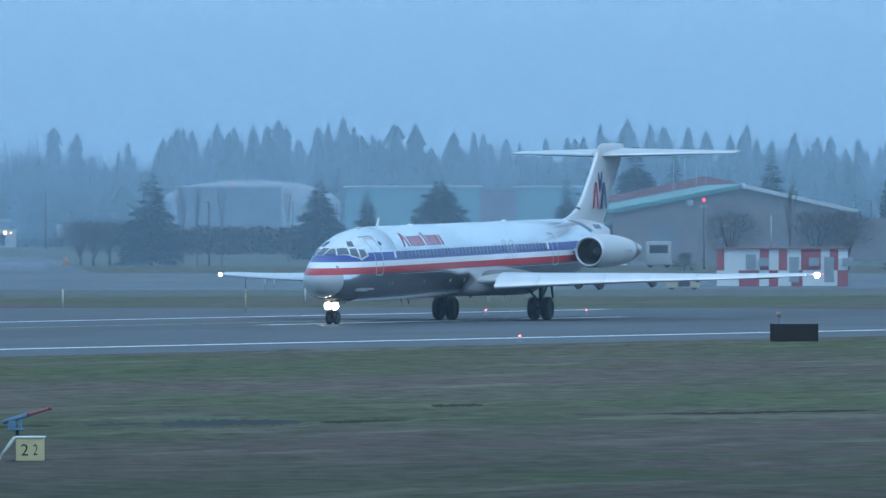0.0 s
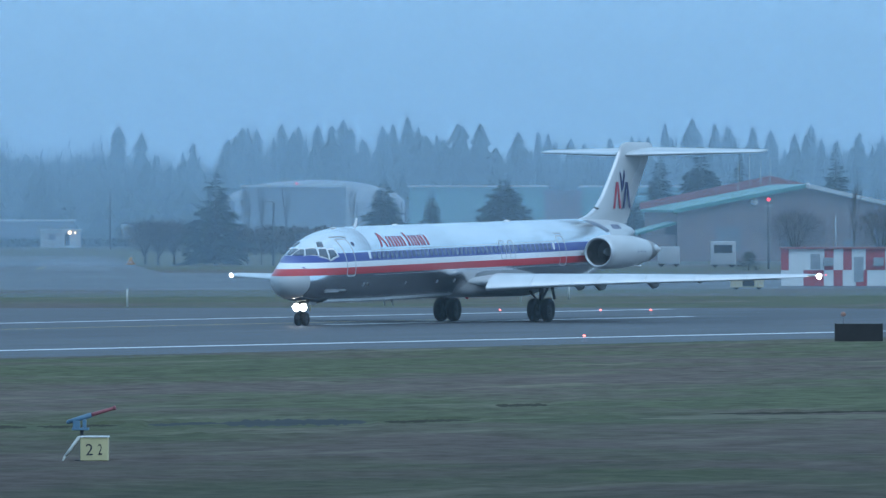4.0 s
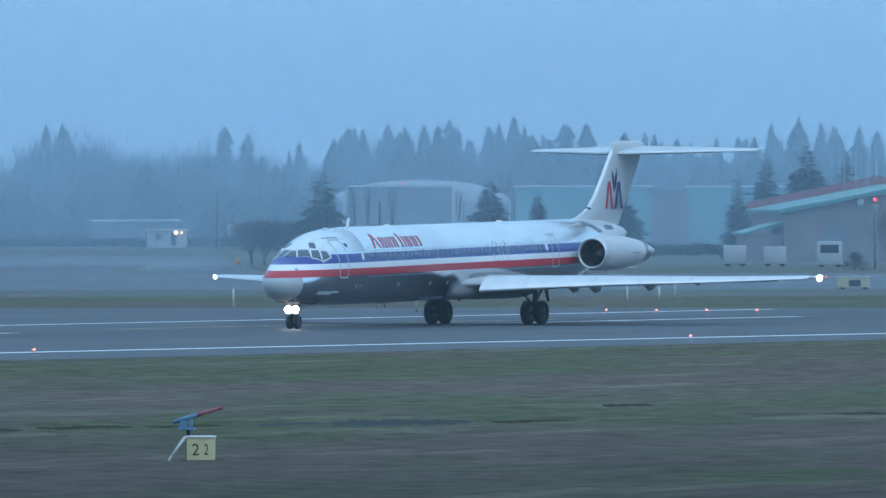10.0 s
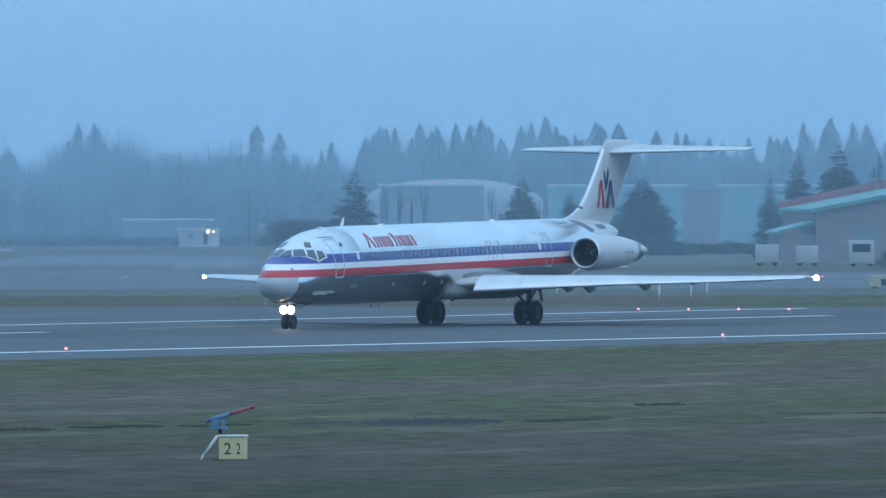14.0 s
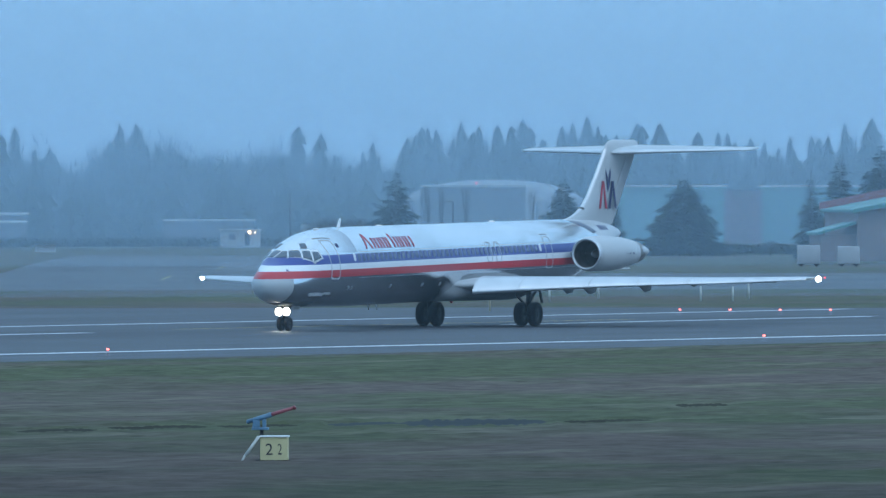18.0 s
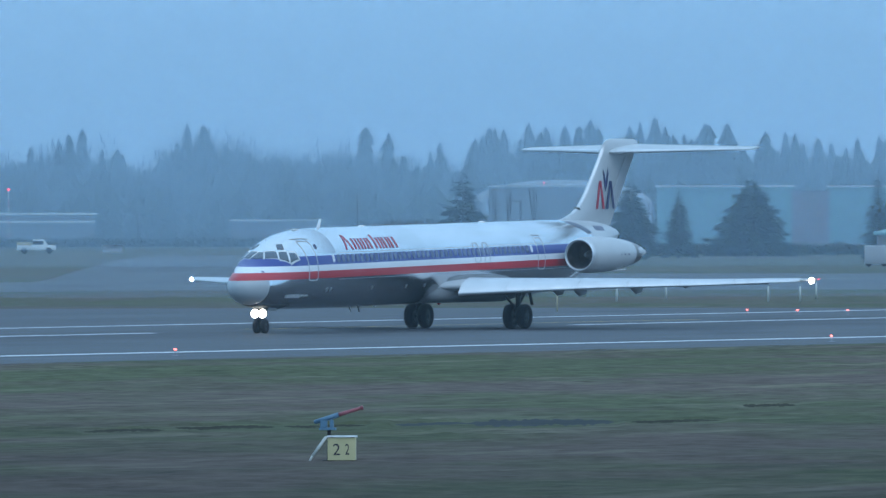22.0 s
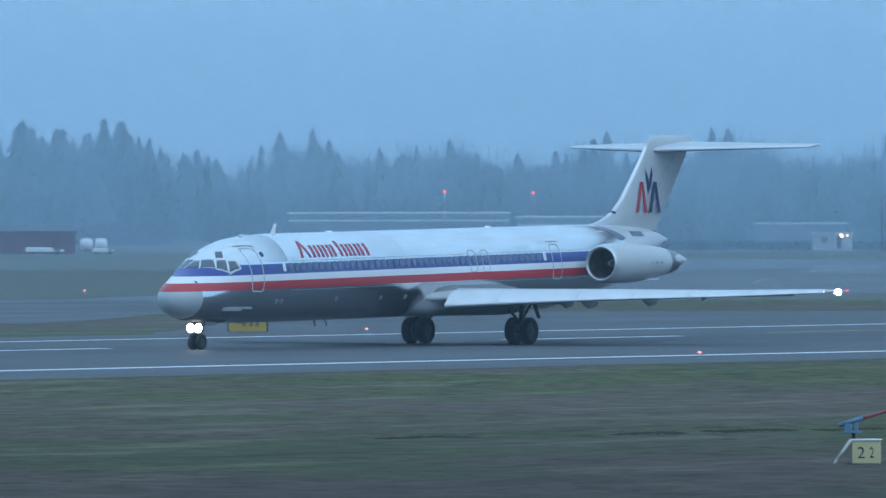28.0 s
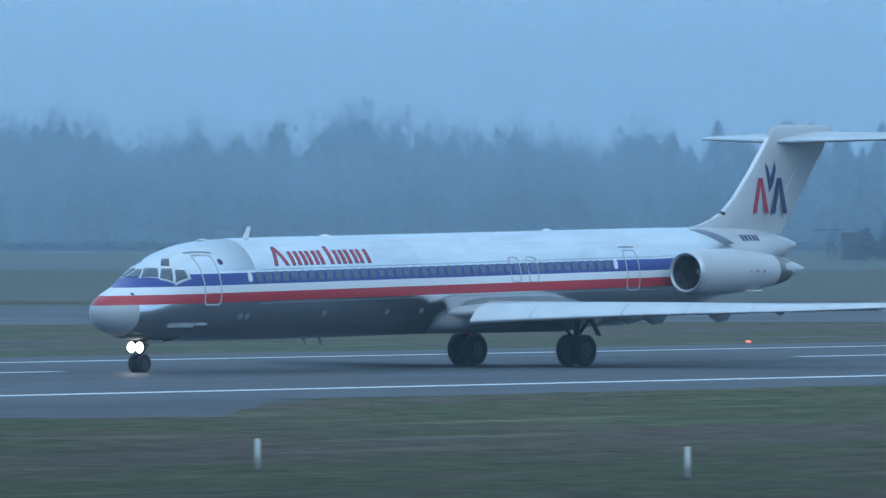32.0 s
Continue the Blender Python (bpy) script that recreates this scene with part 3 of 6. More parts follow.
def build_airliner():
    a = thing("airliner", "polished silver twin-jet airliner with red and blue stripes", "aircraft")
    # body
    bm = bmesh.new()
    stations = sorted({b[0] for b in BODY} | {0.48, 0.57, 0.78, 1.2, 1.75, 2.3, 2.8, 3.3, 3.85, 4.7, 5.6, 7} | set(range(9, 30, 2)) | {32, 34, 36.7, 39, 40.7})
    rings = []
    for s in stations:
        rings.append([skin(s, 360 * i / 56) for i in range(56)])
    loft(bm, rings)
    body = part("fuselage", bm, SKIN, a, "polished bare-metal fuselage with blue, white and red cheatline", True)
    # cockpit glass
    bm = None
    for side in (1, -1):
        for corners in PANES:
            g = bmesh.new()
            patch(g, corners, side, 0.016, 4, 4)
            part("cockpit_window", g, GLASS, body, "dark glass cockpit window", True)
        for corners in SURROUNDS:
            g = bmesh.new()
            patch(g, corners, side, 0.009, 6, 4)
            part("window_surround", g, FRAME, body, "white window surround", True)
    # cabin windows
    for side in (1, -1):
        for i in range(44):
            s = 7.05 + i * 0.495
            z = 3.26 + s * SLOPE
            if 22.0 < s < 22.2:
                continue
            g = bmesh.new()
            w, hh = (0.175, 0.175) if i not in (0, 43) else (0.12, 0.17)
            round_patch(g, s - w, s + w, z - hh, z + hh, 0.10, side, 0.012)
            part("cabin_window", g, PANE if i not in (0, 43) else FRAME, body, "" if i not in (0, 43) else "blanked pale cabin window")
    # door outlines
    def outline(name, s0, s1, z0, z1, w, side, label):
        g = bmesh.new()
        round_outline(g, s0, s1, z0, z1, 0.16, w, side)
        return part(name, g, DOOR_EDGE, body, label, True)
    for side in (1, -1):
        outline("passenger_door", 4.55, 5.45, 2.36, 4.2, 0.055, side, "closed cabin door with pale outline")
        outline("service_door", 28.95, 29.75, 2.75, 4.28, 0.045, side, "closed rear door with pale outline")
        for s0 in (22.0, 23.05):
            outline("overwing_exit", s0, s0 + 0.62, 3.1, 4.05, 0.045, side, "closed overwing exit with pale outline")
        g = bmesh.new()
        round_patch(g, 5.62, 5.84, 3.83, 4.03, 0.09, side, 0.014)
        part("static_port", g, BLUE_MARK, body)
        g = bmesh.new()
        rect_patch(g, 3.0, 4.35, 1.62, 1.74, side, 0.03, 4, 1)
        rect_patch(g, 4.35, 5.05, 1.69, 1.75, side, 0.03, 3, 1)
        part("stall_strake", g, FRAME, body, "pale strake below the cockpit", False)
        for s0 in (6.6, 7.0, 11.3, 14.9, 16.9):
            g = bmesh.new()
            round_patch(g, s0, s0 + 0.24, 1.79 + 0.012 * s0, 1.97 + 0.012 * s0, 0.08, side, 0.008)
            part("service_hatch", g, HATCH, body, "small grey service hatch")
        g = bmesh.new()
        rect_patch(g, 28.9, 29.8, 4.36, 4.39, side, 0.02, 3, 1)
        part("rain_hood", g, HATCH, body, "grey rain hood over the rear door")
        g = bmesh.new()
        rect_patch(g, 4.45, 5.6, 4.23, 4.255, side, 0.02, 4, 1)
        part("rain_hood", g, HATCH, body, "grey rain hood over the cabin door")
        g = bmesh.new()
        round_patch(g, 1.56, 1.66, 2.76, 2.84, 0.035, side, 0.012)
        part("static_port", g, BLUE_MARK, body)
        for lvl in (3.50, 2.30):
            g = bmesh.new()
            for k in range(13):
                s0 = 7.6 + 2.0 * k
                patch(g, [(s0, angle_at(s0, lvl + s0 * SLOPE)), (s0, angle_at(s0, lvl + 0.018 + s0 * SLOPE)), (s0 + 2.0, angle_at(s0 + 2.0, lvl + 0.018 + (s0 + 2.0) * SLOPE)), (s0 + 2.0, angle_at(s0 + 2.0, lvl + (s0 + 2.0) * SLOPE))], side, 0.008, 4, 1, 0.006)
            part("lap_joint", g, HATCH, body, "thin grey skin lap joint")
    # wordmark: plain red upright bars, a few to a letter
    s = 8.6
    for w, hh, stems in ((0.86, 0.64, 0), (0.84, 0.46, 3), (0.50, 0.46, 2), (0.36, 0.46, 1), (0.22, 0.60, 1), (0.48, 0.46, 2), (0.52, 0.46, 2), (0.56, 0.46, 2)):
        for side in (1, -1):
            z0 = 3.64 + s * SLOPE
            lean = [(0.0, 0.33), (0.66, 0.33)] if stems == 0 else [((w - 0.15) * k / max(1, stems - 1), (w - 0.15) * k / max(1, stems - 1)) for k in range(stems)]
            for p, q in lean:
                for name, grow, off, material, label in (("letter_edge", 0.018, 0.009, BLUE_MARK, "thin dark edge of a red bar"), ("letter_bar", 0.0, 0.014, RED_MARK, "plain red bar")):
                    g = bmesh.new()
                    lo, hi = angle_at(s, z0 - grow), angle_at(s, z0 + hh + grow)
                    patch(g, [(s + p - grow, lo), (s + q - grow, hi), (s + q + 0.16 + grow, hi), (s + p + 0.16 + grow, lo)], side, off, 1, 4)
                    part(name, g, material, body, label)
        s += w + 0.16
    for side in (1, -1):
        g = bmesh.new()
        patch(g, [(35.6, angle_at(35.6, 4.4)), (34.3, angle_at(34.3, 5.0)), (35.0, angle_at(35.0, 5.04)), (36.3, angle_at(36.3, 4.5))], side, 0.008, 4, 4)
        part("seal_strip", g, STRIP, body, "dull grey skin strip along the tail joint", True)
    # belly fairing and wings
    bm = bmesh.new()
    fair = [(18.2, 1.0, 0.3), (18.45, 1.25, 0.5), (18.85, 1.6, 0.7), (19.5, 1.92, 0.86), (20.5, 2.1, 0.93), (23.9, 2.14, 0.93), (26.0, 1.98, 0.8), (27.6, 1.5, 0.5), (28.8, 0.6, 0.2)]
    rings = []
    for s, w, hh in fair:
        zc = 1.78
        rings.append([Vector((GEAR - s - 0.55 * hh * math.sin(t) * (1 if s < 24 else 0), w * math.copysign(abs(math.cos(t)) ** 0.6, math.cos(t)), zc + (hh if math.sin(t) > 0 else 0.55 * min(1, hh / 0.7)) * math.copysign(abs(math.sin(t)) ** 0.8, math.sin(t)))) for t in [2 * math.pi * i / 36 for i in range(36)]])
    loft(bm, rings)
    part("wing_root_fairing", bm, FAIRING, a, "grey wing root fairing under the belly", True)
    WING = [(1.2, 18.55, 7.9, 1.98, 0.10), (2.2, 19.1, 7.3, 2.0, 0.10), (4.2, 20.2, 6.0, 2.05, 0.10), (8.0, 22.55, 4.2, 2.14, 0.10), (12.0, 25.05, 2.75, 2.18, 0.10), (15.9, 27.5, 1.45, 2.29, 0.09), (16.3, 27.85, 1.1, 2.31, 0.06)]
    def wing_at(y):
        for p, q in zip(WING, WING[1:]):
            if y <= q[0]:
                u = (y - p[0]) / (q[0] - p[0])
                return [p[i] + (q[i] - p[i]) * u for i in range(5)]
        return list(WING[-1])
    for side in (1, -1):
        bm = bmesh.new()
        loft(bm, [[Vector((GEAR - st[1] - u, side * st[0], st[3] + v)) for u, v in foil(st[2], st[4])] for st in WING])
        wing = part("wing", bm, GREY_PAINT, a, "swept grey wing", True)
        for y0, y1 in ((2.35, 4.225), (4.24, 7.045), (7.06, 8.995), (9.01, 11.045), (11.06, 13.245), (13.26, 15.85)):
            g = bmesh.new()
            rings = []
            for k in range(5):
                st = wing_at(y0 + (y1 - y0) * k / 4)
                y = y0 + (y1 - y0) * k / 4
                # drooped forward and down for take-off
                loop = [(0.10, 0.060), (0.05, 0.048), (0.0, 0.024), (-0.04, -0.004), (-0.068, -0.036), (-0.070, -0.052), (-0.055, -0.060), (-0.03, -0.040), (0.0, -0.012), (0.05, 0.026)]
                rings.append([Vector((GEAR - st[1] - u * st[2], side * y, st[3] + v * st[2])) for u, v in loop])
            loft(g, rings, close=True)
            part("slat", g, BARE, wing, "bright metal leading edge slat", True)
        for y, ln, dz in ((4.2, 1.7, 0.38), (5.3, 1.9, 0.42), (8.0, 1.7, 0.38), (10.15, 0.6, 0.16)):
            st = wing_at(y)
            te = st[1] + st[2]
            g = bmesh.new()
            rings = []
            for u, r in ((0, 0.02), (0.15, 0.5), (0.45, 1.0), (0.75, 0.85), (1.0, 0.05)):
                c = Vector((GEAR - (te - ln * 0.75 + ln * u), side * y, st[3] - 0.10 - dz * 0.55 * r))
                rings.append([c + Vector((0, 0.13 * r * math.cos(t), dz * 0.55 * r * math.sin(t))) for t in [2 * math.pi * i / 10 for i in range(10)]])
            loft(g, rings)
            part("flap_track_fairing", g, GREY_PAINT, wing, "", True)
        for y0, y1 in ((2.4, 5.9), (6.0, 10.2), (10.4, 13.9)):
            g = bmesh.new()
            r0, r1 = wing_at(y0), wing_at(y1)
            out = []
            for st, y in ((r0, y0), (r1, y1)):
                te = st[1] + st[2]
                out.append([Vector((GEAR - (te - 0.24 * st[2]), side * y, st[3] - 0.035 * st[2])), Vector((GEAR - te - 0.12, side * y, st[3] - 0.16)), Vector((GEAR - te - 0.12, side * y, st[3] - 0.13)), Vector((GEAR - (te - 0.22 * st[2]), side * y, st[3] - 0.015 * st[2]))])
            loft(g, out)
            part("flap", g, GREY_PAINT, wing)
        tip = wing_at(16.3)
        g = bmesh.new()
        ball(g, (GEAR - 27.92, side * 16.27, 2.25), 0.145 if side == 1 else 0.10, 1.1, 0.9, 0.95, 24, 16)
        part("wingtip_light", g, WHITE_GLOW, wing, "lit white wingtip lamp", True)
        g = bmesh.new()
        ball(g, (GEAR - 28.55, side * 16.36, 2.31), 0.045, 2.0, 0.6, 0.6, 8, 6)
        part("position_light", g, RED_GLOW if side == 1 else PANE, wing)
    # engines
    for side in (1, -1):
        ey, ez = 2.86, 3.42
        prof = [(31.05, 0.66), (30.98, 0.72), (31.05, 0.79), (31.4, 0.85), (32.3, 0.87), (33.4, 0.86), (34.6, 0.77), (35.45, 0.665), (35.85, 0.61)]
        bm = bmesh.new()
        ring = lambda s, r, n=36: [Vector((GEAR - s, side * (ey + 0.04 * (s - 31)) + r * math.cos(2 * math.pi * i / n), ez + 0.012 * (s - 31) + r * math.sin(2 * math.pi * i / n))) for i in range(n)]
        inner = [(32.3, 0.63), (31.7, 0.62), (31.3, 0.63)]
        loft(bm, [ring(s, r) for s, r in prof], cap0=False, cap1=True)
        nac = part("nacelle", bm, NACELLE, a, "light grey jet engine nacelle", True)
        g = bmesh.new()
        loft(g, [ring(31.14, 0.655), ring(31.0, 0.69), ring(30.96, 0.73), ring(31.0, 0.77), ring(31.14, 0.812)], cap0=False, cap1=False)
        part("inlet_lip", g, BARE, nac, "polished inlet lip", True)
        g = bmesh.new()
        loft(g, [ring(s, r) for s, r in inner + [(31.06, 0.655)]], cap0=False, cap1=False)
        part("inlet_duct", g, DULL, nac, "dark inlet duct", True)
        g = bmesh.new()
        loft(g, [ring(32.25, 0.63), ring(32.26, 0.2)], cap0=False, cap1=True)
        for k in range(22):
            t = 2 * math.pi * k / 22
            c, sn = math.cos(t), math.sin(t)
            t2 = t + 0.16
            o = Vector((GEAR - 32.1, side * (ey + 0.03), ez + 0.01))
            g.faces.new([g.verts.new(o + Vector(p)) for p in ((0, 0.2 * c, 0.2 * sn), (0, 0.62 * c, 0.62 * sn), (-0.12, 0.62 * math.cos(t2), 0.62 * math.sin(t2)), (-0.12, 0.2 * math.cos(t2), 0.2 * math.sin(t2)))])
        part("fan", g, DULL, nac, "dark fan disc in the inlet")
        g = bmesh.new()
        loft(g, [ring(31.65, 0.03, 16), ring(31.8, 0.13, 16), ring(32.1, 0.21, 16)], cap1=True)
        part("spinner", g, BARE, nac, "", True)
        g = bmesh.new()
        loft(g, [ring(35.84, 0.605), ring(36.3, 0.55), ring(36.75, 0.45), ring(36.78, 0.40), ring(36.4, 0.36)], cap0=False, cap1=True)
        part("thrust_reverser", g, DULL, nac, "dark stained exhaust and reverser buckets", True)
        g = bmesh.new()
        o = Vector((GEAR - 36.9, side * (ey + 0.52), ez + 0.06))
        loft(g, [[o + Vector((-x, w * math.cos(t) - side * 0.12 * (x + 0.7), 0.06 + hh * math.sin(t))) for t in [2 * math.pi * i / 10 for i in range(10)]] for x, w, hh in ((-1.4, 0.12, 0.22), (-0.6, 0.26, 0.32), (0.1, 0.24, 0.27), (0.6, 0.15, 0.15), (1.05, 0.04, 0.04))])
        part("reverser_fairing", g, NACELLE, nac, "", True)
        g = bmesh.new()
        rings = []
        for y in (1.2, 2.2):
            rings.append([Vector((GEAR - 31.9 - u, side * y, 3.46 + v)) for u, v in foil(4.6, 0.08)])
        loft(g, rings)
        part("pylon", g, GREY_PAINT, nac, "", True)
        for k in range(4):
            g = bmesh.new()
            box(g, (GEAR - 33.4 - 0.42 * k, side * (ey + 0.885 + 0.017 * (2.4 + 0.42 * k)), 3.45), (0.06, 0.03, 0.07), 0)
            part("stencil_mark", g, BLUE_MARK, nac, "small dark stencil mark")
        g = bmesh.new()
        box(g, (GEAR - 34.4, side * 3.40, 2.72), (0.95, 0.22, 0.05), 0.01)
        part("nacelle_strake", g, FRAME, nac, "")
    # fin
    FIN = [(4.85, 34.0, 6.8, 0.055), (5.05, 34.7, 6.2, 0.06), (5.2, 35.55, 5.5, 0.07), (5.4, 36.25, 4.95, 0.08), (5.7, 36.92, 4.4, 0.09), (6.2, 37.6, 4.2, 0.095), (7.2, 38.6, 4.0, 0.095), (8.2, 39.5, 3.95, 0.095), (8.55, 39.77, 3.95, 0.10), (8.8, 40.0, 4.0, 0.09), (8.95, 40.28, 3.6, 0.07), (9.03, 40.8, 2.7, 0.03)]
    bm = bmesh.new()
    loft(bm, [[Vector((GEAR - s0 - u, v if j <= 14 else v / 0.75, z)) for j, (u, v) in enumerate(foil(c, t))] for z, s0, c, t in FIN])
    fin = part("fin", bm, GREY_PAINT, a, "tall light grey tail fin", True)
    def fin_at(z):
        for p, q in zip(FIN, FIN[1:]):
            if z <= q[0]:
                u = (z - p[0]) / (q[0] - p[0])
                return [p[i] + (q[i] - p[i]) * u for i in range(1, 4)]
        return FIN[-1][1:]
    for z0, z1 in ((5.55, 6.98), (7.0, 8.2)):
        g = bmesh.new()
        rings = []
        for z in (z0, (z0 + z1) / 2, z1):
            s0, c, t = fin_at(z)
            half = [(u, v) for u, v in foil(c, t)[:15] if u > 0.69 * c]
            ring = [(0.69 * c, half[0][1] * 1.02)] + half + [(c + 0.02, 0.0)]
            rings.append([Vector((GEAR - s0 - u, v + 0.012, z)) for u, v in ring] + [Vector((GEAR - s0 - u, -v - 0.012, z)) for u, v in ring[::-1]])
        loft(g, rings)
        part("rudder", g, RUDDER, fin, "light grey rudder panel", True)
    g = bmesh.new()
    edge = [(z, s0, 0.10 * min(1.0, c * t / 0.4)) for z, s0, c, t in FIN[1:-3]]
    loft(g, [[Vector((GEAR - s0 + 0.012, 0, z)), Vector((GEAR - s0 - 0.09, w, z)), Vector((GEAR - s0 - 0.09, -w, z))] for z, s0, w in edge])
    part("fin_leading_edge", g, BARE, fin, "bright metal leading edge")
    g = bmesh.new()
    ball(g, (GEAR - 36.98, 0.0, 5.60), 0.14, 1.6, 1.05, 0.8)
    part("air_intake", g, BLACK, fin, "dark intake at the foot of the fin", True)
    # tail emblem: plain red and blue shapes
    for side in (1, -1):
        def flat(pts, material, name, label):
            g = bmesh.new()
            lay = lambda s, z: Vector((GEAR - s, side * 0.215, z))
            prism(g, [lay(*p) for p in pts], (0, side * 0.012, 0))
            part(name, g, material, fin, label)
        for o, material, lab in ((0.0, RED_MARK, "plain red tapered shape"), (1.17, BLUE_MARK, "plain blue tapered shape")):
            flat([(38.66 + o, 5.62), (39.02 + o, 6.98), (39.20 + o, 6.98), (38.90 + o, 5.62)], material, "emblem_shape", lab)
            flat([(39.42 + o, 5.62), (39.10 + o, 6.98), (39.28 + o, 6.98), (39.66 + o, 5.62)], material, "emblem_shape", lab)
        flat([(39.70, 6.45), (39.45, 7.55), (39.62, 7.35), (39.78, 6.95), (40.02, 7.62), (40.10, 7.30), (39.94, 6.75)], BLUE_MARK, "emblem_shape", "plain dark blue winged shape")
        for k in range(5):
            g = bmesh.new()
            rect_patch(g, 37.0 + k * 0.26, 37.17 + k * 0.26, 4.58, 4.80, side, 0.01, 1, 2)
            part("registration_bar", g, BLUE_MARK, body, "plain dark bar")
    # tailplane
    TAIL = [(0.0, 40.1, 3.75, 8.36), (0.5, 40.45, 3.5, 8.37), (6.0, 43.55, 1.35, 8.50), (6.2, 43.8, 1.0, 8.51)]
    for side in (1, -1):
        bm = bmesh.new()
        loft(bm, [[Vector((GEAR - s0 - u, side * y, z + v + 0.115 * u)) for u, v in foil(c, 0.08)] for y, s0, c, z in TAIL])
        tp = part("tailplane", bm, GREY_PAINT, a, "grey high-set tailplane", True)
        g = bmesh.new()
        rings = []
        for y, s0, c, z in TAIL[1:]:
            rings.append([Vector((GEAR - s0 + 0.03 - u, side * y, z + v * 0.85 + 0.115 * u)) for u, v in ((0.34, 0.165 * c / 3.5), (0.10, 0.12 * c / 3.5), (0, 0), (0.10, -0.10 * c / 3.5), (0.34, -0.13 * c / 3.5))])
        loft(g, rings)
        part("tailplane_leading_edge", g, BARE, tp, "bright metal leading edge", True)
    g = bmesh.new()
    loft(g, [[Vector((GEAR - s, 0.2 * r * math.cos(t), 8.66 + 0.26 * r * math.sin(t) - 0.01 * (s - 40))) for t in [2 * math.pi * i / 16 for i in range(16)]] for s, r in ((40.7, 0.1), (41.0, 0.6), (41.6, 0.9), (42.8, 0.9), (43.6, 0.5), (44.1, 0.08))])
    part("tailplane_fairing", g, GREY_PAINT, a, "bullet fairing on top of the fin", True)
    # gear
    wheels = []
    def wheel(name, c, r, w):
        g = bmesh.new()
        ring = lambda y, rr, n=28: [Vector((rr * math.cos(2 * math.pi * i / n), y, rr * math.sin(2 * math.pi * i / n))) for i in range(n)]
        loft(g, [ring(-w * 0.36, r * 0.5), ring(-w * 0.5, r * 0.72), ring(-w * 0.46, r * 0.9), ring(-w * 0.3, r), ring(w * 0.3, r), ring(w * 0.46, r * 0.9), ring(w * 0.5, r * 0.72), ring(w * 0.36, r * 0.5)])
        o = part(name, g, TYRE, a, "black rubber tyre", True)
        o.location = c
        g = bmesh.new()
        for sg in (-1, 1):
            loft(g, [ring(sg * w * 0.37, r * 0.5, 16), ring(sg * w * 0.44, r * 0.46, 16), ring(sg * w * 0.34, r * 0.3, 16), ring(sg * w * 0.46, r * 0.14, 16)])
        part("hub", g, HUB, o, "grey wheel hub", False)
        wheels.append((o, c, r))
    for side in (1, -1):
        wheel("nose_wheel", (GEAR - 2.85, side * 0.19, 0.33), 0.33, 0.2)
        for d in (-0.35, 0.35):
            wheel("main_wheel", (-0.2, side * 2.58 + d, 0.58), 0.58, 0.42)
        g = bmesh.new()
        tube(g, (-0.2, side * 2.58, 0.5), (-0.2, side * 2.62, 1.75), 0.11, 0.13)
        tube(g, (-0.2, side * 2.58 - 0.45, 0.58), (-0.2, side * 2.58 + 0.45, 0.58), 0.08)
        tube(g, (-0.2, side * 2.58, 1.0), (-0.95, side * 2.75, 1.9), 0.06)
        tube(g, (-0.2, side * 2.58, 0.85), (-0.15, side * 1.7, 1.8), 0.06)
        gear = part("main_gear_leg", g, HUB, a, "grey main undercarriage leg", True)
        g = bmesh.new()
        box(g, (-0.72, side * 3.0, 1.5), (0.26, 0.04, 0.8), 0.01)
        for v in g.verts:
            v.co.y += side * (v.co.z - 1.5) * 0.3
            v.co.x += (v.co.z - 1.5) * 1.15
        part("gear_door", g, HUB, gear, "open gear door")
    g = bmesh.new()
    tube(g, (GEAR - 2.85, 0, 0.33), (GEAR - 2.95, 0, 1.4), 0.08, 0.1)
    tube(g, (GEAR - 2.85, -0.3, 0.33), (GEAR - 2.85, 0.3, 0.33), 0.05)
    tube(g, (GEAR - 2.9, 0, 0.7), (GEAR - 3.7, 0, 1.3), 0.05)
    leg = part("nose_gear_leg", g, HUB, a, "nose undercarriage leg", True)
    for side in (1, -1):
        g = bmesh.new()
        ball(g, (GEAR - 2.66, side * 0.19, 0.90), 0.185, 0.45, 1.0, 1.0, 24, 16)
        part("taxi_light", g, WHITE_GLOW, leg, "brightly lit taxi lamp", True)
        g = bmesh.new()
        cup = lambda x, r: [Vector((GEAR - x, side * 0.19 + r * math.cos(2 * math.pi * i / 20), 0.90 + r * math.sin(2 * math.pi * i / 20))) for i in range(20)]
        loft(g, [cup(2.60, 0.193), cup(2.60, 0.206), cup(2.74, 0.206), cup(2.84, 0.10), cup(2.83, 0.09), cup(2.74, 0.193), cup(2.60, 0.193)], True, False, False)
        part("lamp_housing", g, HUB, leg, "dark lamp housing", True)
        g = bmesh.new()
        box(g, (GEAR - 3.3, side * 0.36, 1.10), (0.8, 0.02, 0.2), 0.005)
        part("nose_gear_door", g, DULL, leg, "open nose gear door")
    # added matte plate: keeps the taxi lamps from mirroring in the polished belly
    g = bmesh.new()
    patch(g, [(1.66, -120), (1.66, -60), (4.2, -60), (4.2, -120)], 1, 0.012, 6, 8)
    part("nose_gear_bay", g, mottled("matte_plate_paint", (0.13, 0.14, 0.145), 0.95, 0, 3.0, 0.2, 0.0), body, "dark matte plate added to hide lamp reflections in the belly", True)
    # aerials and lamps
    g = bmesh.new()
    prism(g, [(GEAR - 8.55, -0.02, 4.75), (GEAR - 8.85, -0.02, 5.18), (GEAR - 9.0, -0.02, 5.18), (GEAR - 8.85, -0.02, 4.75)], (0, 0.04, 0))
    part("blade_aerial", g, FRAME, body, "pale blade aerial on the roof")
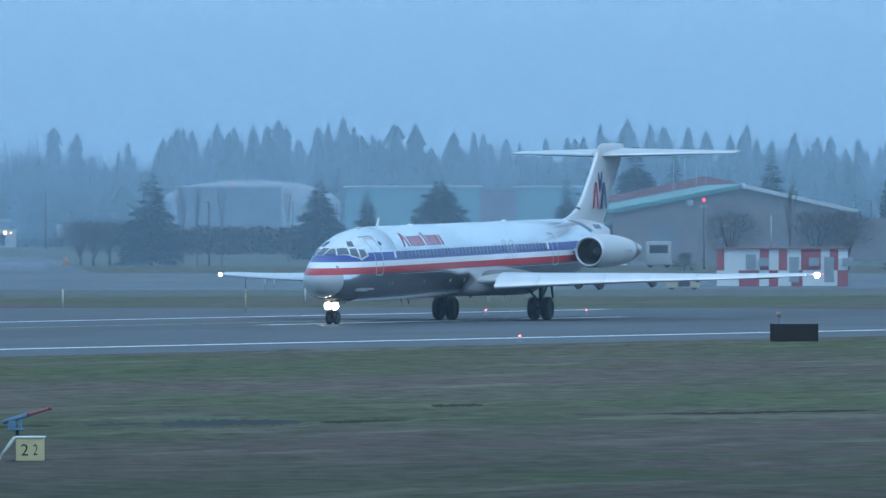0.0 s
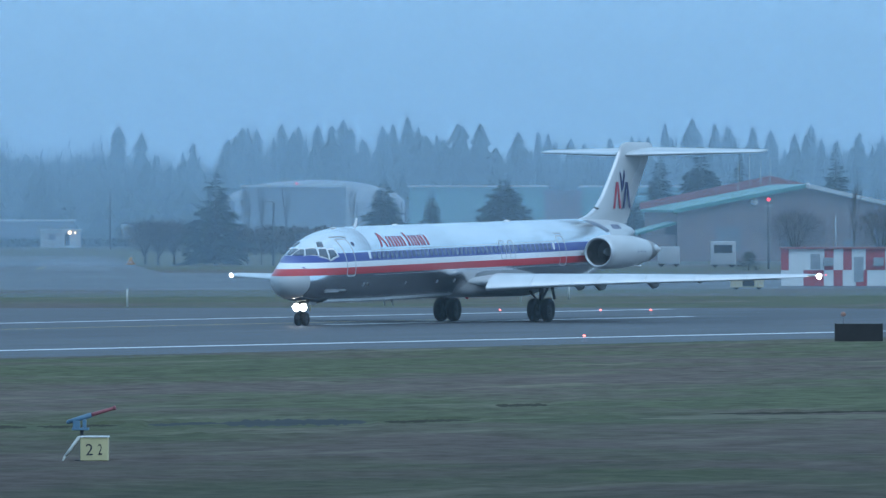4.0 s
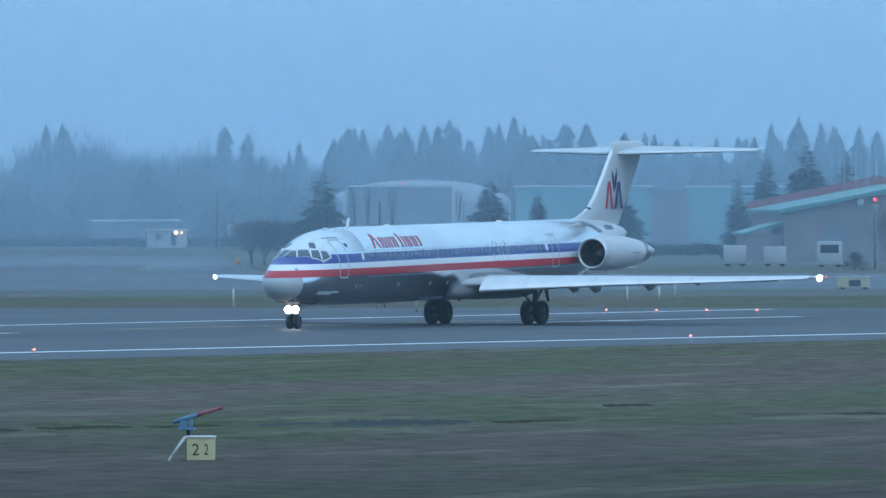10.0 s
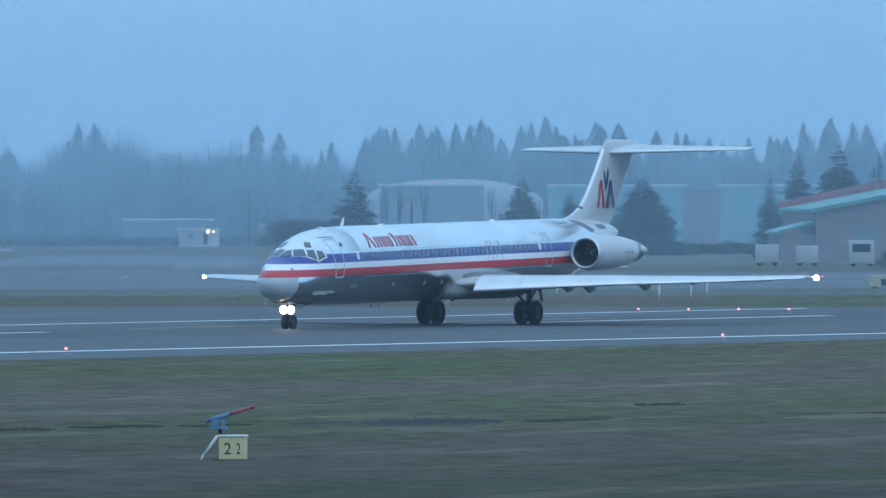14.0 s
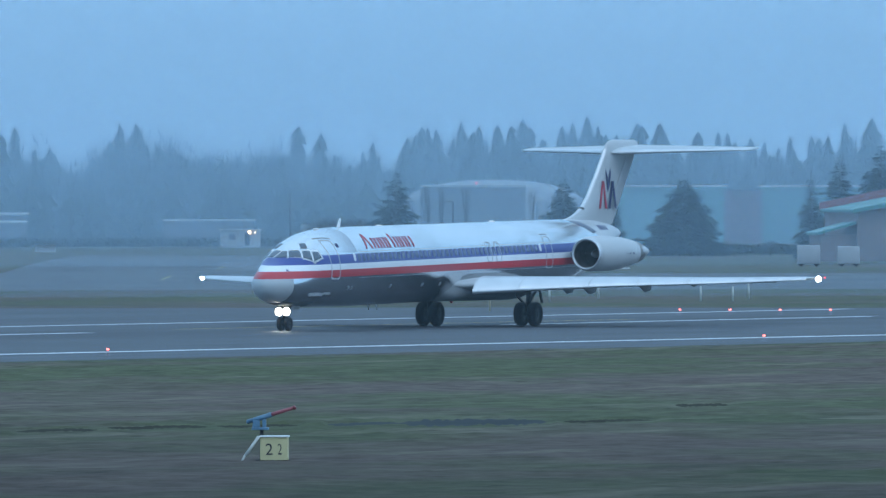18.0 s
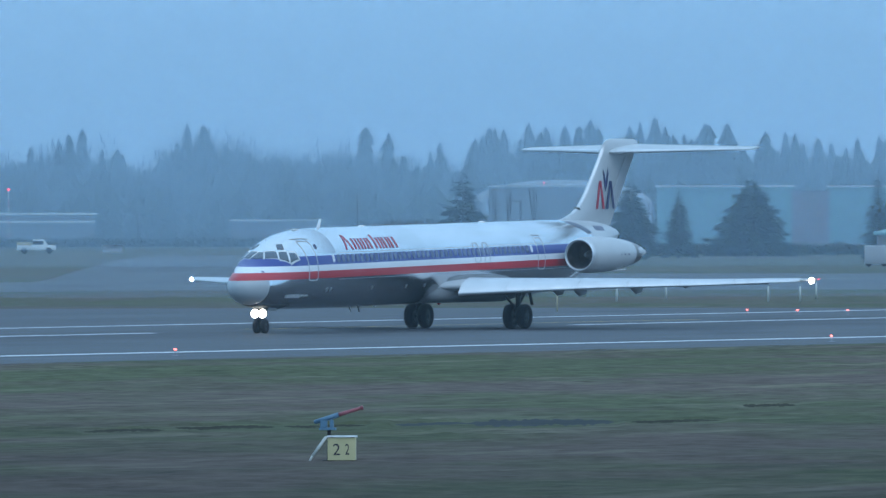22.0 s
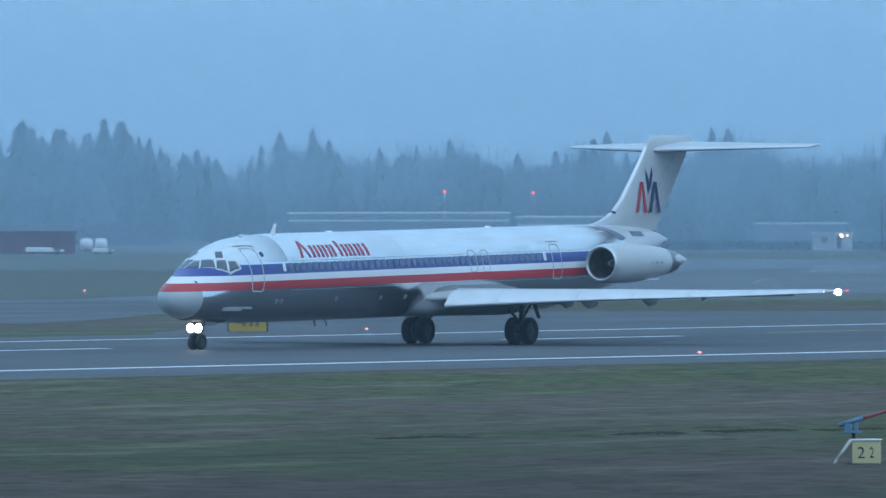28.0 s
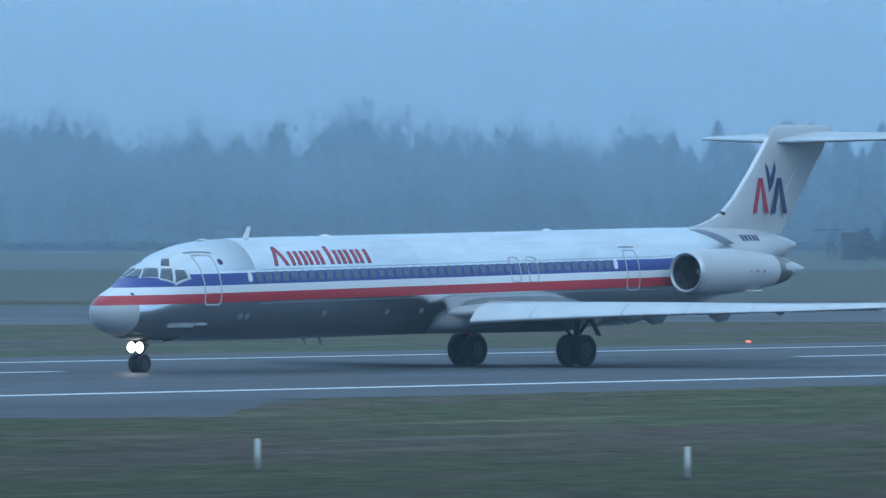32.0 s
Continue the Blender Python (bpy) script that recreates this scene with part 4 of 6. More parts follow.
    for s, z, up in ((13.2, 4.84, 0.07), (26.2, 5.0, 0.10), (6.3, 4.70, 0.06)):
        g = bmesh.new()
        ball(g, (GEAR - s, 0, z), 0.2, 1.3, 0.6, up / 0.3, 10, 6)
        part("roof_blister", g, FRAME, body, "", True)
    for s in (11.9, 12.8):
        g = bmesh.new()
        prism(g, [(GEAR - s, -0.015, 1.16), (GEAR - s - 0.16, -0.015, 0.88), (GEAR - s - 0.22, -0.015, 0.88), (GEAR - s - 0.16, -0.015, 1.16)], (0, 0.03, 0))
        part("belly_aerial", g, DULL, body)
    g = bmesh.new()
    ball(g, (GEAR - 21.5, 0, 1.2), 0.09, 1, 1, 0.8, 10, 6)
    part("belly_beacon", g, mottled("beacon_glass", (0.45, 0.03, 0.04), 0.2), a, "red belly beacon", True)
    return a, wheels



# ---- background ----
NEEDLES = mottled("conifer_needles", (0.036, 0.052, 0.036), 0.9, 0, 0.6, 0.5, 0.1)
BARK = mottled("bark", (0.07, 0.055, 0.045), 0.9, 0, 3.0, 0.3, 0.1)
TWIGS = mottled("bare_twigs", (0.075, 0.062, 0.055), 0.95, 0, 0.8, 0.35, 0.1)
SHRUB = mottled("dark_shrub", (0.042, 0.052, 0.036), 0.95, 0, 0.7, 0.45, 0.1)


def spray(vs, fs, base, tip, width, rnd):
    """One drooping needle spray: two crossed tapering blades."""
    b, t = Vector(base), Vector(tip)
    d = t - b
    side = d.cross(Vector((0, 0, 1)))
    side = side.normalized() * width if side.length > 1e-6 else Vector((width, 0, 0))
    for off in (side, Vector((0, 0, width * 0.7))):
        i = len(vs)
        mid = b + d * rnd.uniform(0.35, 0.6)
        vs += [b, mid + off, t, mid - off * rnd.uniform(0.6, 1)]
        fs.append((i, i + 1, i + 2, i + 3))


def conifer(name, h, w, seed, label, density=1.0):
    rnd = random.Random(seed)
    t = thing(name, label, "tree")
    bm = bmesh.new()
    tube(bm, (0, 0, 0), (0, 0, h * 0.95), h * 0.022, h * 0.003, 8)
    part("trunk", bm, BARK, t, "", True)
    vs, fs = [], []
    z = h * 0.06
    while z < h * 0.985:
        u = z / h
        reach = w * 0.5 * (1 - u) ** 0.8 * rnd.uniform(0.7, 1.15) + 0.03 * w
        for k in range(int((9 if u < 0.7 else 6) * density)):
            a = rnd.uniform(0, 2 * math.pi)
            r = reach * rnd.uniform(0.55, 1.1)
            d = Vector((math.cos(a), math.sin(a), 0))
            b = Vector((0, 0, z))
            tip = b + d * r + Vector((0, 0, r * rnd.uniform(-0.25, 0.18)))
            for q in range(5):
                p0 = b.lerp(tip, 0.12 + 0.17 * q)
                a2 = a + rnd.uniform(-1.0, 1.0)
                ln = r * rnd.uniform(0.22, 0.42)
                spray(vs, fs, p0, p0 + Vector((math.cos(a2), math.sin(a2), rnd.uniform(-0.55, 0.1))) * ln, ln * 0.22, rnd)
            spray(vs, fs, b, tip, r * 0.10, rnd)
        z += h * rnd.uniform(0.022, 0.036)
    spray(vs, fs, (0, 0, h * 0.95), (0, 0, h), w * 0.01, rnd)
    me = bpy.data.meshes.new("crown")
    me.from_pydata([tuple(v) for v in vs], [], fs)
    me.materials.append(NEEDLES)
    c = new("crown", me)
    c.parent = t
    return t


def branching(h, spread, seed, levels=5, kids=3, thick=0.02, trunk=0.34):
    """Segments of a bare tree: (from, to, radius)."""
    rnd = random.Random(seed)
    segs = []
    def grow(p, d, ln, r, lv):
        q = p + d * ln
        segs.append((p, q, r))
        if lv == 0:
            return
        for _ in range(kids if lv > 1 else kids + 1):
            n = (d + Vector((rnd.uniform(-1, 1), rnd.uniform(-1, 1), rnd.uniform(-0.3, 0.7))) * spread).normalized()
            grow(p.lerp(q, rnd.uniform(0.55, 1.0)), n, ln * rnd.uniform(0.55, 0.85), r * 0.6, lv - 1)
    grow(Vector((0, 0, 0)), Vector((0, 0, 1)), h * trunk, h * thick, levels)
    top = max(s[1].z for s in segs)
    return [(a * (h / top), b * (h / top), r) for a, b, r in segs]


def bare_tree(name, h, spread, seed, label, levels=5, thick=0.02, trunk=0.34):
    t = thing(name, label, "tree")
    vs, fs, tv, tf = [], [], [], []
    for i, (a, b, r) in enumerate(branching(h, spread, seed, levels, 3, thick, trunk)):
        d = (b - a).normalized()
        x = d.cross(Vector((0.3, 0.5, 0.81))).normalized()
        y = d.cross(x)
        V, F = (tv, tf) if r > h * thick * 0.3 else (vs, fs)
        k = len(V)
        r = max(r, 0.007)
        for p, rr in ((a, r), (b, r * 0.6)):
            V += [p + x * rr, p - x * rr * 0.5 + y * rr * 0.87, p - x * rr * 0.5 - y * rr * 0.87]
        F += [(k, k + 1, k + 4, k + 3), (k + 1, k + 2, k + 5, k + 4), (k + 2, k, k + 3, k + 5)]
    for nm, V, F, m in (("trunk", tv, tf, BARK), ("crown", vs, fs, TWIGS)):
        me = bpy.data.meshes.new(nm)
        me.from_pydata([tuple(v) for v in V], [], F)
        me.materials.append(m)
        o = new(nm, me)
        o.parent = t
    return t


def twiggy(name, h, w, seed, label, n=1500):
    """A low broad leafless tree: short trunk, limbs and a round haze of fine twigs."""
    rnd = random.Random(seed)
    t = thing(name, label, "tree")
    bm = bmesh.new()
    tube(bm, (0, 0, 0), (0, 0, h * 0.3), h * 0.03, h * 0.022, 8)
    for k in range(9):
        a, e = 0.7 * k + rnd.uniform(-0.2, 0.2), rnd.uniform(0.5, 0.9)
        tube(bm, (0, 0, h * (0.12 + 0.02 * k)), (math.cos(a) * w * 0.34 * e, math.sin(a) * w * 0.34 * e, h * (1.15 - 0.45 * e)), h * 0.014, h * 0.004, 6)
    part("trunk", bm, BARK, t, "", True)
    vs, fs = [], []
    mid = Vector((0, 0, h * 0.55))
    for _ in range(n):
        q = Vector((rnd.gauss(0, 1), rnd.gauss(0, 1), rnd.gauss(0, 1))).normalized() * rnd.uniform(0.15, 1.0) ** 0.6
        c = Vector((q.x * w * 0.42, q.y * w * 0.42, h * 0.36 * q.z * (1 if q.z > 0 else 0.8)))
        tip = c * rnd.uniform(1.1, 1.3) + Vector((rnd.uniform(-1, 1), rnd.uniform(-1, 1), rnd.uniform(0, 1))) * h * 0.06
        side = Vector((rnd.uniform(-1, 1), rnd.uniform(-1, 1), rnd.uniform(-0.4, 0.4))) * h * 0.004
        i = len(vs)
        vs += [mid + c - side, mid + c + side, mid + tip]
        fs.append((i, i + 1, i + 2))
    me = bpy.data.meshes.new("crown")
    me.from_pydata([tuple(v) for v in vs], [], fs)
    me.materials.append(TWIGS)
    c = new("crown", me)
    c.parent = t
    return t


def leafy(name, h, w, seed, label, material=None, n=1500, cat="tree"):
    """A dense dark evergreen: trunk and a crown of many small leaf clumps."""
    rnd = random.Random(seed)
    t = thing(name, label, cat)
    bm = bmesh.new()
    tube(bm, (0, 0, 0), (0, 0, h * 0.6), h * 0.03, h * 0.012, 8)
    for k in range(5):
        a = rnd.uniform(0, 6.28)
        tube(bm, (0, 0, h * 0.2 + k * h * 0.07), (math.cos(a) * w * 0.3, math.sin(a) * w * 0.3, h * 0.4 + k * h * 0.08), h * 0.012, h * 0.004, 6)
    part("trunk", bm, BARK, t, "", True)
    lumps = [(0, 0, h * 0.84, 0.14), (0, 0, h * 0.66, 0.2), (0, 0, h * 0.4, 0.3), (0, 0, h * 0.2, 0.3)]
    for _ in range(64):
        u, a = rnd.uniform(0.05, 0.88), rnd.uniform(0, 6.28)
        q = 0.36 * w * (1 - u ** 1.6) * rnd.uniform(0.45, 1.05)
        lumps.append((math.cos(a) * q, math.sin(a) * q, u * h, rnd.uniform(0.08, 0.14)))
    vs, fs = [], []
    for _ in range(n * 3):
        cx, cy, cz, rr = rnd.choice(lumps)
        d = Vector((rnd.gauss(0, 1), rnd.gauss(0, 1), rnd.gauss(0, 1))).normalized() * min(1.06, rnd.gauss(0.75, 0.22))
        p = Vector((cx + d.x * rr * w, cy + d.y * rr * w, max(h * 0.03, cz + d.z * rr * h * 0.75)))
        q = Vector((rnd.uniform(-1, 1), rnd.uniform(-1, 1), rnd.uniform(-0.6, 0.6))).normalized() * h * 0.024
        r2 = Vector((rnd.uniform(-1, 1), rnd.uniform(-1, 1), rnd.uniform(-1, 1))).normalized() * h * 0.022
        k = len(vs)
        vs += [p, p + q + r2, p + q * 2, p + q - r2]
        fs.append((k, k + 1, k + 2, k + 3))
    me = bpy.data.meshes.new("crown")
    me.from_pydata([tuple(v) for v in vs], [], fs)
    me.materials.append(material or SHRUB)
    c = new("crown", me)
    c.parent = t
    return t


# distant woods: prominent treetops by bearing and elevation, and a random fill
TOPS = [(50.292, 0.536), (50.541, 0.505), (51.069, 0.498), (51.908, 0.497), (52.219, 0.472), (52.841, 0.471), (52.95, 0.502), (53.743, 0.439), (53.992,
        0.514), (54.007, 0.465), (54.147, 0.437), (54.511, 0.458), (54.893, 0.495), (54.995, 0.452), (55.219, 0.433), (55.546, 0.42), (55.841, 0.519), (55.91,
        0.513), (56.003, 0.494), (56.264, 0.493), (56.283, 0.506), (56.466, 0.461), (56.5, 0.462), (56.727, 0.512), (56.823, 0.501), (56.836, 0.474), (59.029,
        0.396), (59.656, 0.439), (60.927, 0.4), (60.931, 0.407), (61.055, 0.449), (62.016, 0.417), (62.149, 0.455), (62.227, 0.448), (62.292, 0.485), (62.476,
        0.336), (62.725, 0.398), (62.746, 0.399), (62.918, 0.463), (62.946, 0.448), (63.045, 0.457), (63.045, 0.46), (63.253, 0.416), (63.968, 0.39), (64.177,
        0.407), (64.643, 0.421), (64.836, 0.396), (65.202, 0.327), (65.326, 0.389)]


def far_woods():
    rnd = random.Random(7)
    vs, fs = [], []
    def cone(p, h, w):
        n, turns = 10, 15
        for k in range(turns):
            z0, z1 = h * (0.06 + 0.94 * k / turns), h * (0.06 + 0.94 * (k + 2.3) / turns)
            r = w * 0.5 * (1 - k / turns) ** 0.72 * rnd.uniform(0.8, 1.2)
            i = len(vs)
            vs.append(p + Vector((0, 0, min(h, z1))))
            for q in range(n):
                a = 6.283 * q / n + rnd.uniform(-0.3, 0.3)
                rr = r * rnd.uniform(0.55, 1.3)
                vs.append(p + Vector((math.cos(a) * rr, math.sin(a) * rr, z0 + rnd.uniform(-0.02, 0.02) * h)))
            for q in range(n):
                fs.append((i, i + 1 + q, i + 1 + (q + 1) % n))
    def tuft(p, h, w):
        # a leafless crown: a dim core, a few limbs and a haze of twigs that thins outwards
        for _ in range(9):
            a, u = rnd.uniform(0, 6.283), rnd.uniform(0.1, 1.0)
            b = p + Vector((0, 0, h * rnd.uniform(0.02, 0.4)))
            t = p + Vector((math.cos(a) * w * 0.42 * u, math.sin(a) * w * 0.42 * u, h * (0.95 - 0.3 * u)))
            side = Vector((-math.sin(a + 1.1), math.cos(a + 1.1), 0)) * h * 0.012
            i = len(vs)
            vs.extend((b - side, b + side, t))
            fs.append((i, i + 1, i + 2))
        mid = p + Vector((0, 0, h * 0.56))
        for _ in range(110):
            q = Vector((rnd.gauss(0, 1), rnd.gauss(0, 1), rnd.gauss(0, 1))).normalized() * rnd.uniform(0.35, 1.0)
            c = mid + Vector((q.x * w * 0.40, q.y * w * 0.40, h * 0.33 * q.z))
            t = mid + Vector((q.x * w * 0.40, q.y * w * 0.40, h * 0.33 * q.z)) * rnd.uniform(1.15, 1.4) + Vector((0, 0, h * 0.03))
            side = Vector((rnd.uniform(-1, 1), rnd.uniform(-1, 1), rnd.uniform(-0.4, 0.4))) * h * 0.006
            i = len(vs)
            vs.extend((c - side, c + side, t))
            fs.append((i, i + 1, i + 2))
        n = 7
        for k in range(3):
            u = 0.08 + 0.22 * k
            r = w * 0.36 * rnd.uniform(0.8, 1.15)
            i = len(vs)
            vs.append(p + Vector((rnd.uniform(-0.1, 0.1) * w, rnd.uniform(-0.1, 0.1) * w, h * (u + 0.24))))
            for q in range(n):
                a = 6.283 * q / n + rnd.uniform(-0.3, 0.3)
                rr = r * rnd.uniform(0.6, 1.25)
                vs.append(p + Vector((math.cos(a) * rr, math.sin(a) * rr, h * (u - 0.05) + rnd.uniform(-0.05, 0.05) * h)))
            for q in range(n):
                fs.append((i, i + 1 + q, i + 1 + (q + 1) % n))
    for az, el in TOPS:
        d = rnd.uniform(1900, 2080) if az > 61.8 or 53.6 < az < 57.2 else rnd.uniform(2165, 2300)
        h = HEIGHT + d * math.tan(radians(el))
        misty = 57.2 < az < 61.8 or az < 53.6
        h *= 0.9 if az < 53.6 else 1.0
        grow = tuft if misty and (az < 53.6 or rnd.random() < 0.75) else cone
        grow(at(az, d), h * (1.06 if grow is tuft else 1), h * rnd.uniform(0.42, 0.54))
        for _ in range(2):
            (tuft if misty else cone)(at(az + rnd.uniform(-0.11, 0.11), d + rnd.uniform(-20, 60)), h * rnd.uniform(0.66, 0.86), h * rnd.uniform(0.38, 0.5))
    for _ in range(3400):
        az, row = rnd.uniform(48.0, 68.5), rnd.choice((1, 2, 2, 2, 3, 3, 3, 3))
        d = rnd.uniform(1760, 1840) if row == 1 else rnd.uniform(1870, 2130) if row == 2 else rnd.uniform(2170, 2600)
        el = (0.17, 0.315, 0.375)[row - 1] + 0.045 * math.sin(az * 3.1 + d * 0.004) + 0.035 * math.sin(az * 7.7 + row)
        hh = d * math.tan(radians(el)) + HEIGHT
        # bare broadleaves stand in the middle stretch, firs on either side
        firs = 0.07 if 57.4 < az < 61.4 else 0.02 if az < 53.6 else 0.42
        if row == 3 and az < 53.6:
            hh *= 1.36
        if rnd.random() < firs:
            hh *= rnd.uniform(0.72, 1.13)
            cone(at(az, d), hh, hh * rnd.uniform(0.32, 0.46))
        else:
            hh *= rnd.uniform(0.62, 1.10)
            tuft(at(az, d), hh, hh * rnd.uniform(0.40, 0.66))
    me = bpy.data.meshes.new("far_woods")
    me.from_pydata([tuple(v) for v in vs], [], fs)
    me.materials.append(NEEDLES)
    return tagged(new("far_woods", me), "misty line of distant fir and bare woods", "woods", "", "stuff")


far_woods()


def haze_material(density):
    m = bpy.data.materials.new("mist")
    m.use_nodes = True
    nt = m.node_tree
    nt.nodes.remove(nt.nodes["Principled BSDF"])
    out = nt.nodes["Material Output"]
    tr, df, tl, both, mx = (nt.nodes.new("ShaderNode" + k) for k in ("BsdfTransparent", "BsdfDiffuse", "BsdfTranslucent", "MixShader", "MixShader"))
    # the bluish tint of distance haze is put into the sheet's colour
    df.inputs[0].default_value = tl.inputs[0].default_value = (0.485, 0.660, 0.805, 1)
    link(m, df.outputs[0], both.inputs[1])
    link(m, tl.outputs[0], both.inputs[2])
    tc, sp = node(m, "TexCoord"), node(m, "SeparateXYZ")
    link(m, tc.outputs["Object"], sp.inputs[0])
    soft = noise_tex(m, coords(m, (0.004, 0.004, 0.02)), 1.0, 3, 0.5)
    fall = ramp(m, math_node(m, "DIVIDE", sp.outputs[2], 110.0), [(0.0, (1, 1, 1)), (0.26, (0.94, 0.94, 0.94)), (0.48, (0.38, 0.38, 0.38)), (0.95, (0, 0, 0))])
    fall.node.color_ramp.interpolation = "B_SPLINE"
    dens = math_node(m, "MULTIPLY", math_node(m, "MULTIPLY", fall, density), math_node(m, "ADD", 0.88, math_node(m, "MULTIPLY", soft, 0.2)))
    link(m, dens, mx.inputs[0])
    link(m, tr.outputs[0], mx.inputs[1])
    link(m, both.outputs[0], mx.inputs[2])
    link(m, mx.outputs[0], out.inputs[0])
    return m


def mist_bank(a, b, dens):
    bm = bmesh.new()
    # one wide triangle, so that no seam crosses the view
    mid, run = (a + b) / 2, (b - a) * 1.3
    bm.faces.new([bm.verts.new(p) for p in (mid - run, mid + run, mid + Vector((0, 0, 420)))])
    tagged(part("mist_bank", bm, haze_material(dens)), "see-through upright sheet tinted as bluish distance haze", "mist", "", "stuff")


# flat see-through sheets added to imitate haze, one behind another
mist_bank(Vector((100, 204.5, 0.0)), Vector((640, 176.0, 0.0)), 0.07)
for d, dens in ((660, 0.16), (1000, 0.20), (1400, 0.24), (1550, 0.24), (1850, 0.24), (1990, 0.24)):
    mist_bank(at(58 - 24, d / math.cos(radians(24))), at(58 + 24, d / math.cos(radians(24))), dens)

# ---- things beyond the runway ----
def facing(az, d, z=0.0, turn=0.0):
    """A pose whose x runs to the right as seen from the camera, y away from it."""
    p = at(az, d, z)
    return pose(p.x, p.y, p.z, 0, 0, -az + turn)


TEAL = mottled("teal_cladding", (0.12, 0.31, 0.31), 0.6, 0, 0.3, 0.15)
TEAL_ROOF = mottled("teal_metal_roof", (0.055, 0.22, 0.19), 0.45, 0, 0.4, 0.15)
BROWN_WALL = mottled("brown_block_wall", (0.205, 0.150, 0.138), 0.85, 0, 0.5, 0.2)
RED_TRIM = mottled("red_trim", (0.27, 0.08, 0.08), 0.5, 0, 0.8, 0.15)
GREY_WALL = mottled("grey_wall", (0.16, 0.165, 0.18), 0.8, 0, 0.3, 0.2)
PALE_ROOF = mottled("pale_roof", (0.52, 0.53, 0.54), 0.6, 0, 0.3, 0.12)
DOME = mottled("weathered_dome_sheeting", (0.28, 0.29, 0.31), 0.6, 0, 0.3, 0.2)
VAN_PAINT = mottled("dusty_white_paint", (0.38, 0.39, 0.40), 0.5, 0, 0.8, 0.15)
BRICK = mottled("weathered_brick", (0.21, 0.12, 0.11), 0.85, 0, 1.2, 0.25)
DARK_RED = mottled("dark_red_siding", (0.13, 0.035, 0.04), 0.8, 0, 0.8, 0.25)
DARK_GLASS = mat("dark_glass", (0.02, 0.025, 0.03), 0.1, 0, 0.6)
TAN_PAINT = mottled("tan_paint", (0.5, 0.42, 0.28), 0.5, 0, 1.0, 0.12)
BLUE_PAINT = mottled("blue_paint", (0.09, 0.18, 0.26), 0.45, 0, 4.0, 0.2)
CANNON_RED = mottled("red_barrel_paint", (0.29, 0.085, 0.10), 0.5, 0, 5.0, 0.25)
PALE_YELLOW = mottled("pale_yellow_board", (0.55, 0.48, 0.265), 0.6, 0, 3.0, 0.12)
POLE = mottled("dark_pole_paint", (0.045, 0.045, 0.05), 0.7, 0, 3.0, 0.25)
LEGEND = mottled("faded_legend", (0.20, 0.14, 0.05), 0.6, 0, 5.0, 0.2)
INK = mottled("dark_ink", (0.03, 0.03, 0.04), 0.6, 0, 5.0, 0.2)


def block(bm, x0, x1, y0, y1, z0, z1, bev=0.0):
    return box(bm, ((x0 + x1) / 2, (y0 + y1) / 2, (z0 + z1) / 2), (x1 - x0, y1 - y0, z1 - z0), bev)


def bpart(name, dims, material, parent, label="", bev=0.0):
    return part(name, block(bmesh.new(), *dims, bev), material, parent, label)


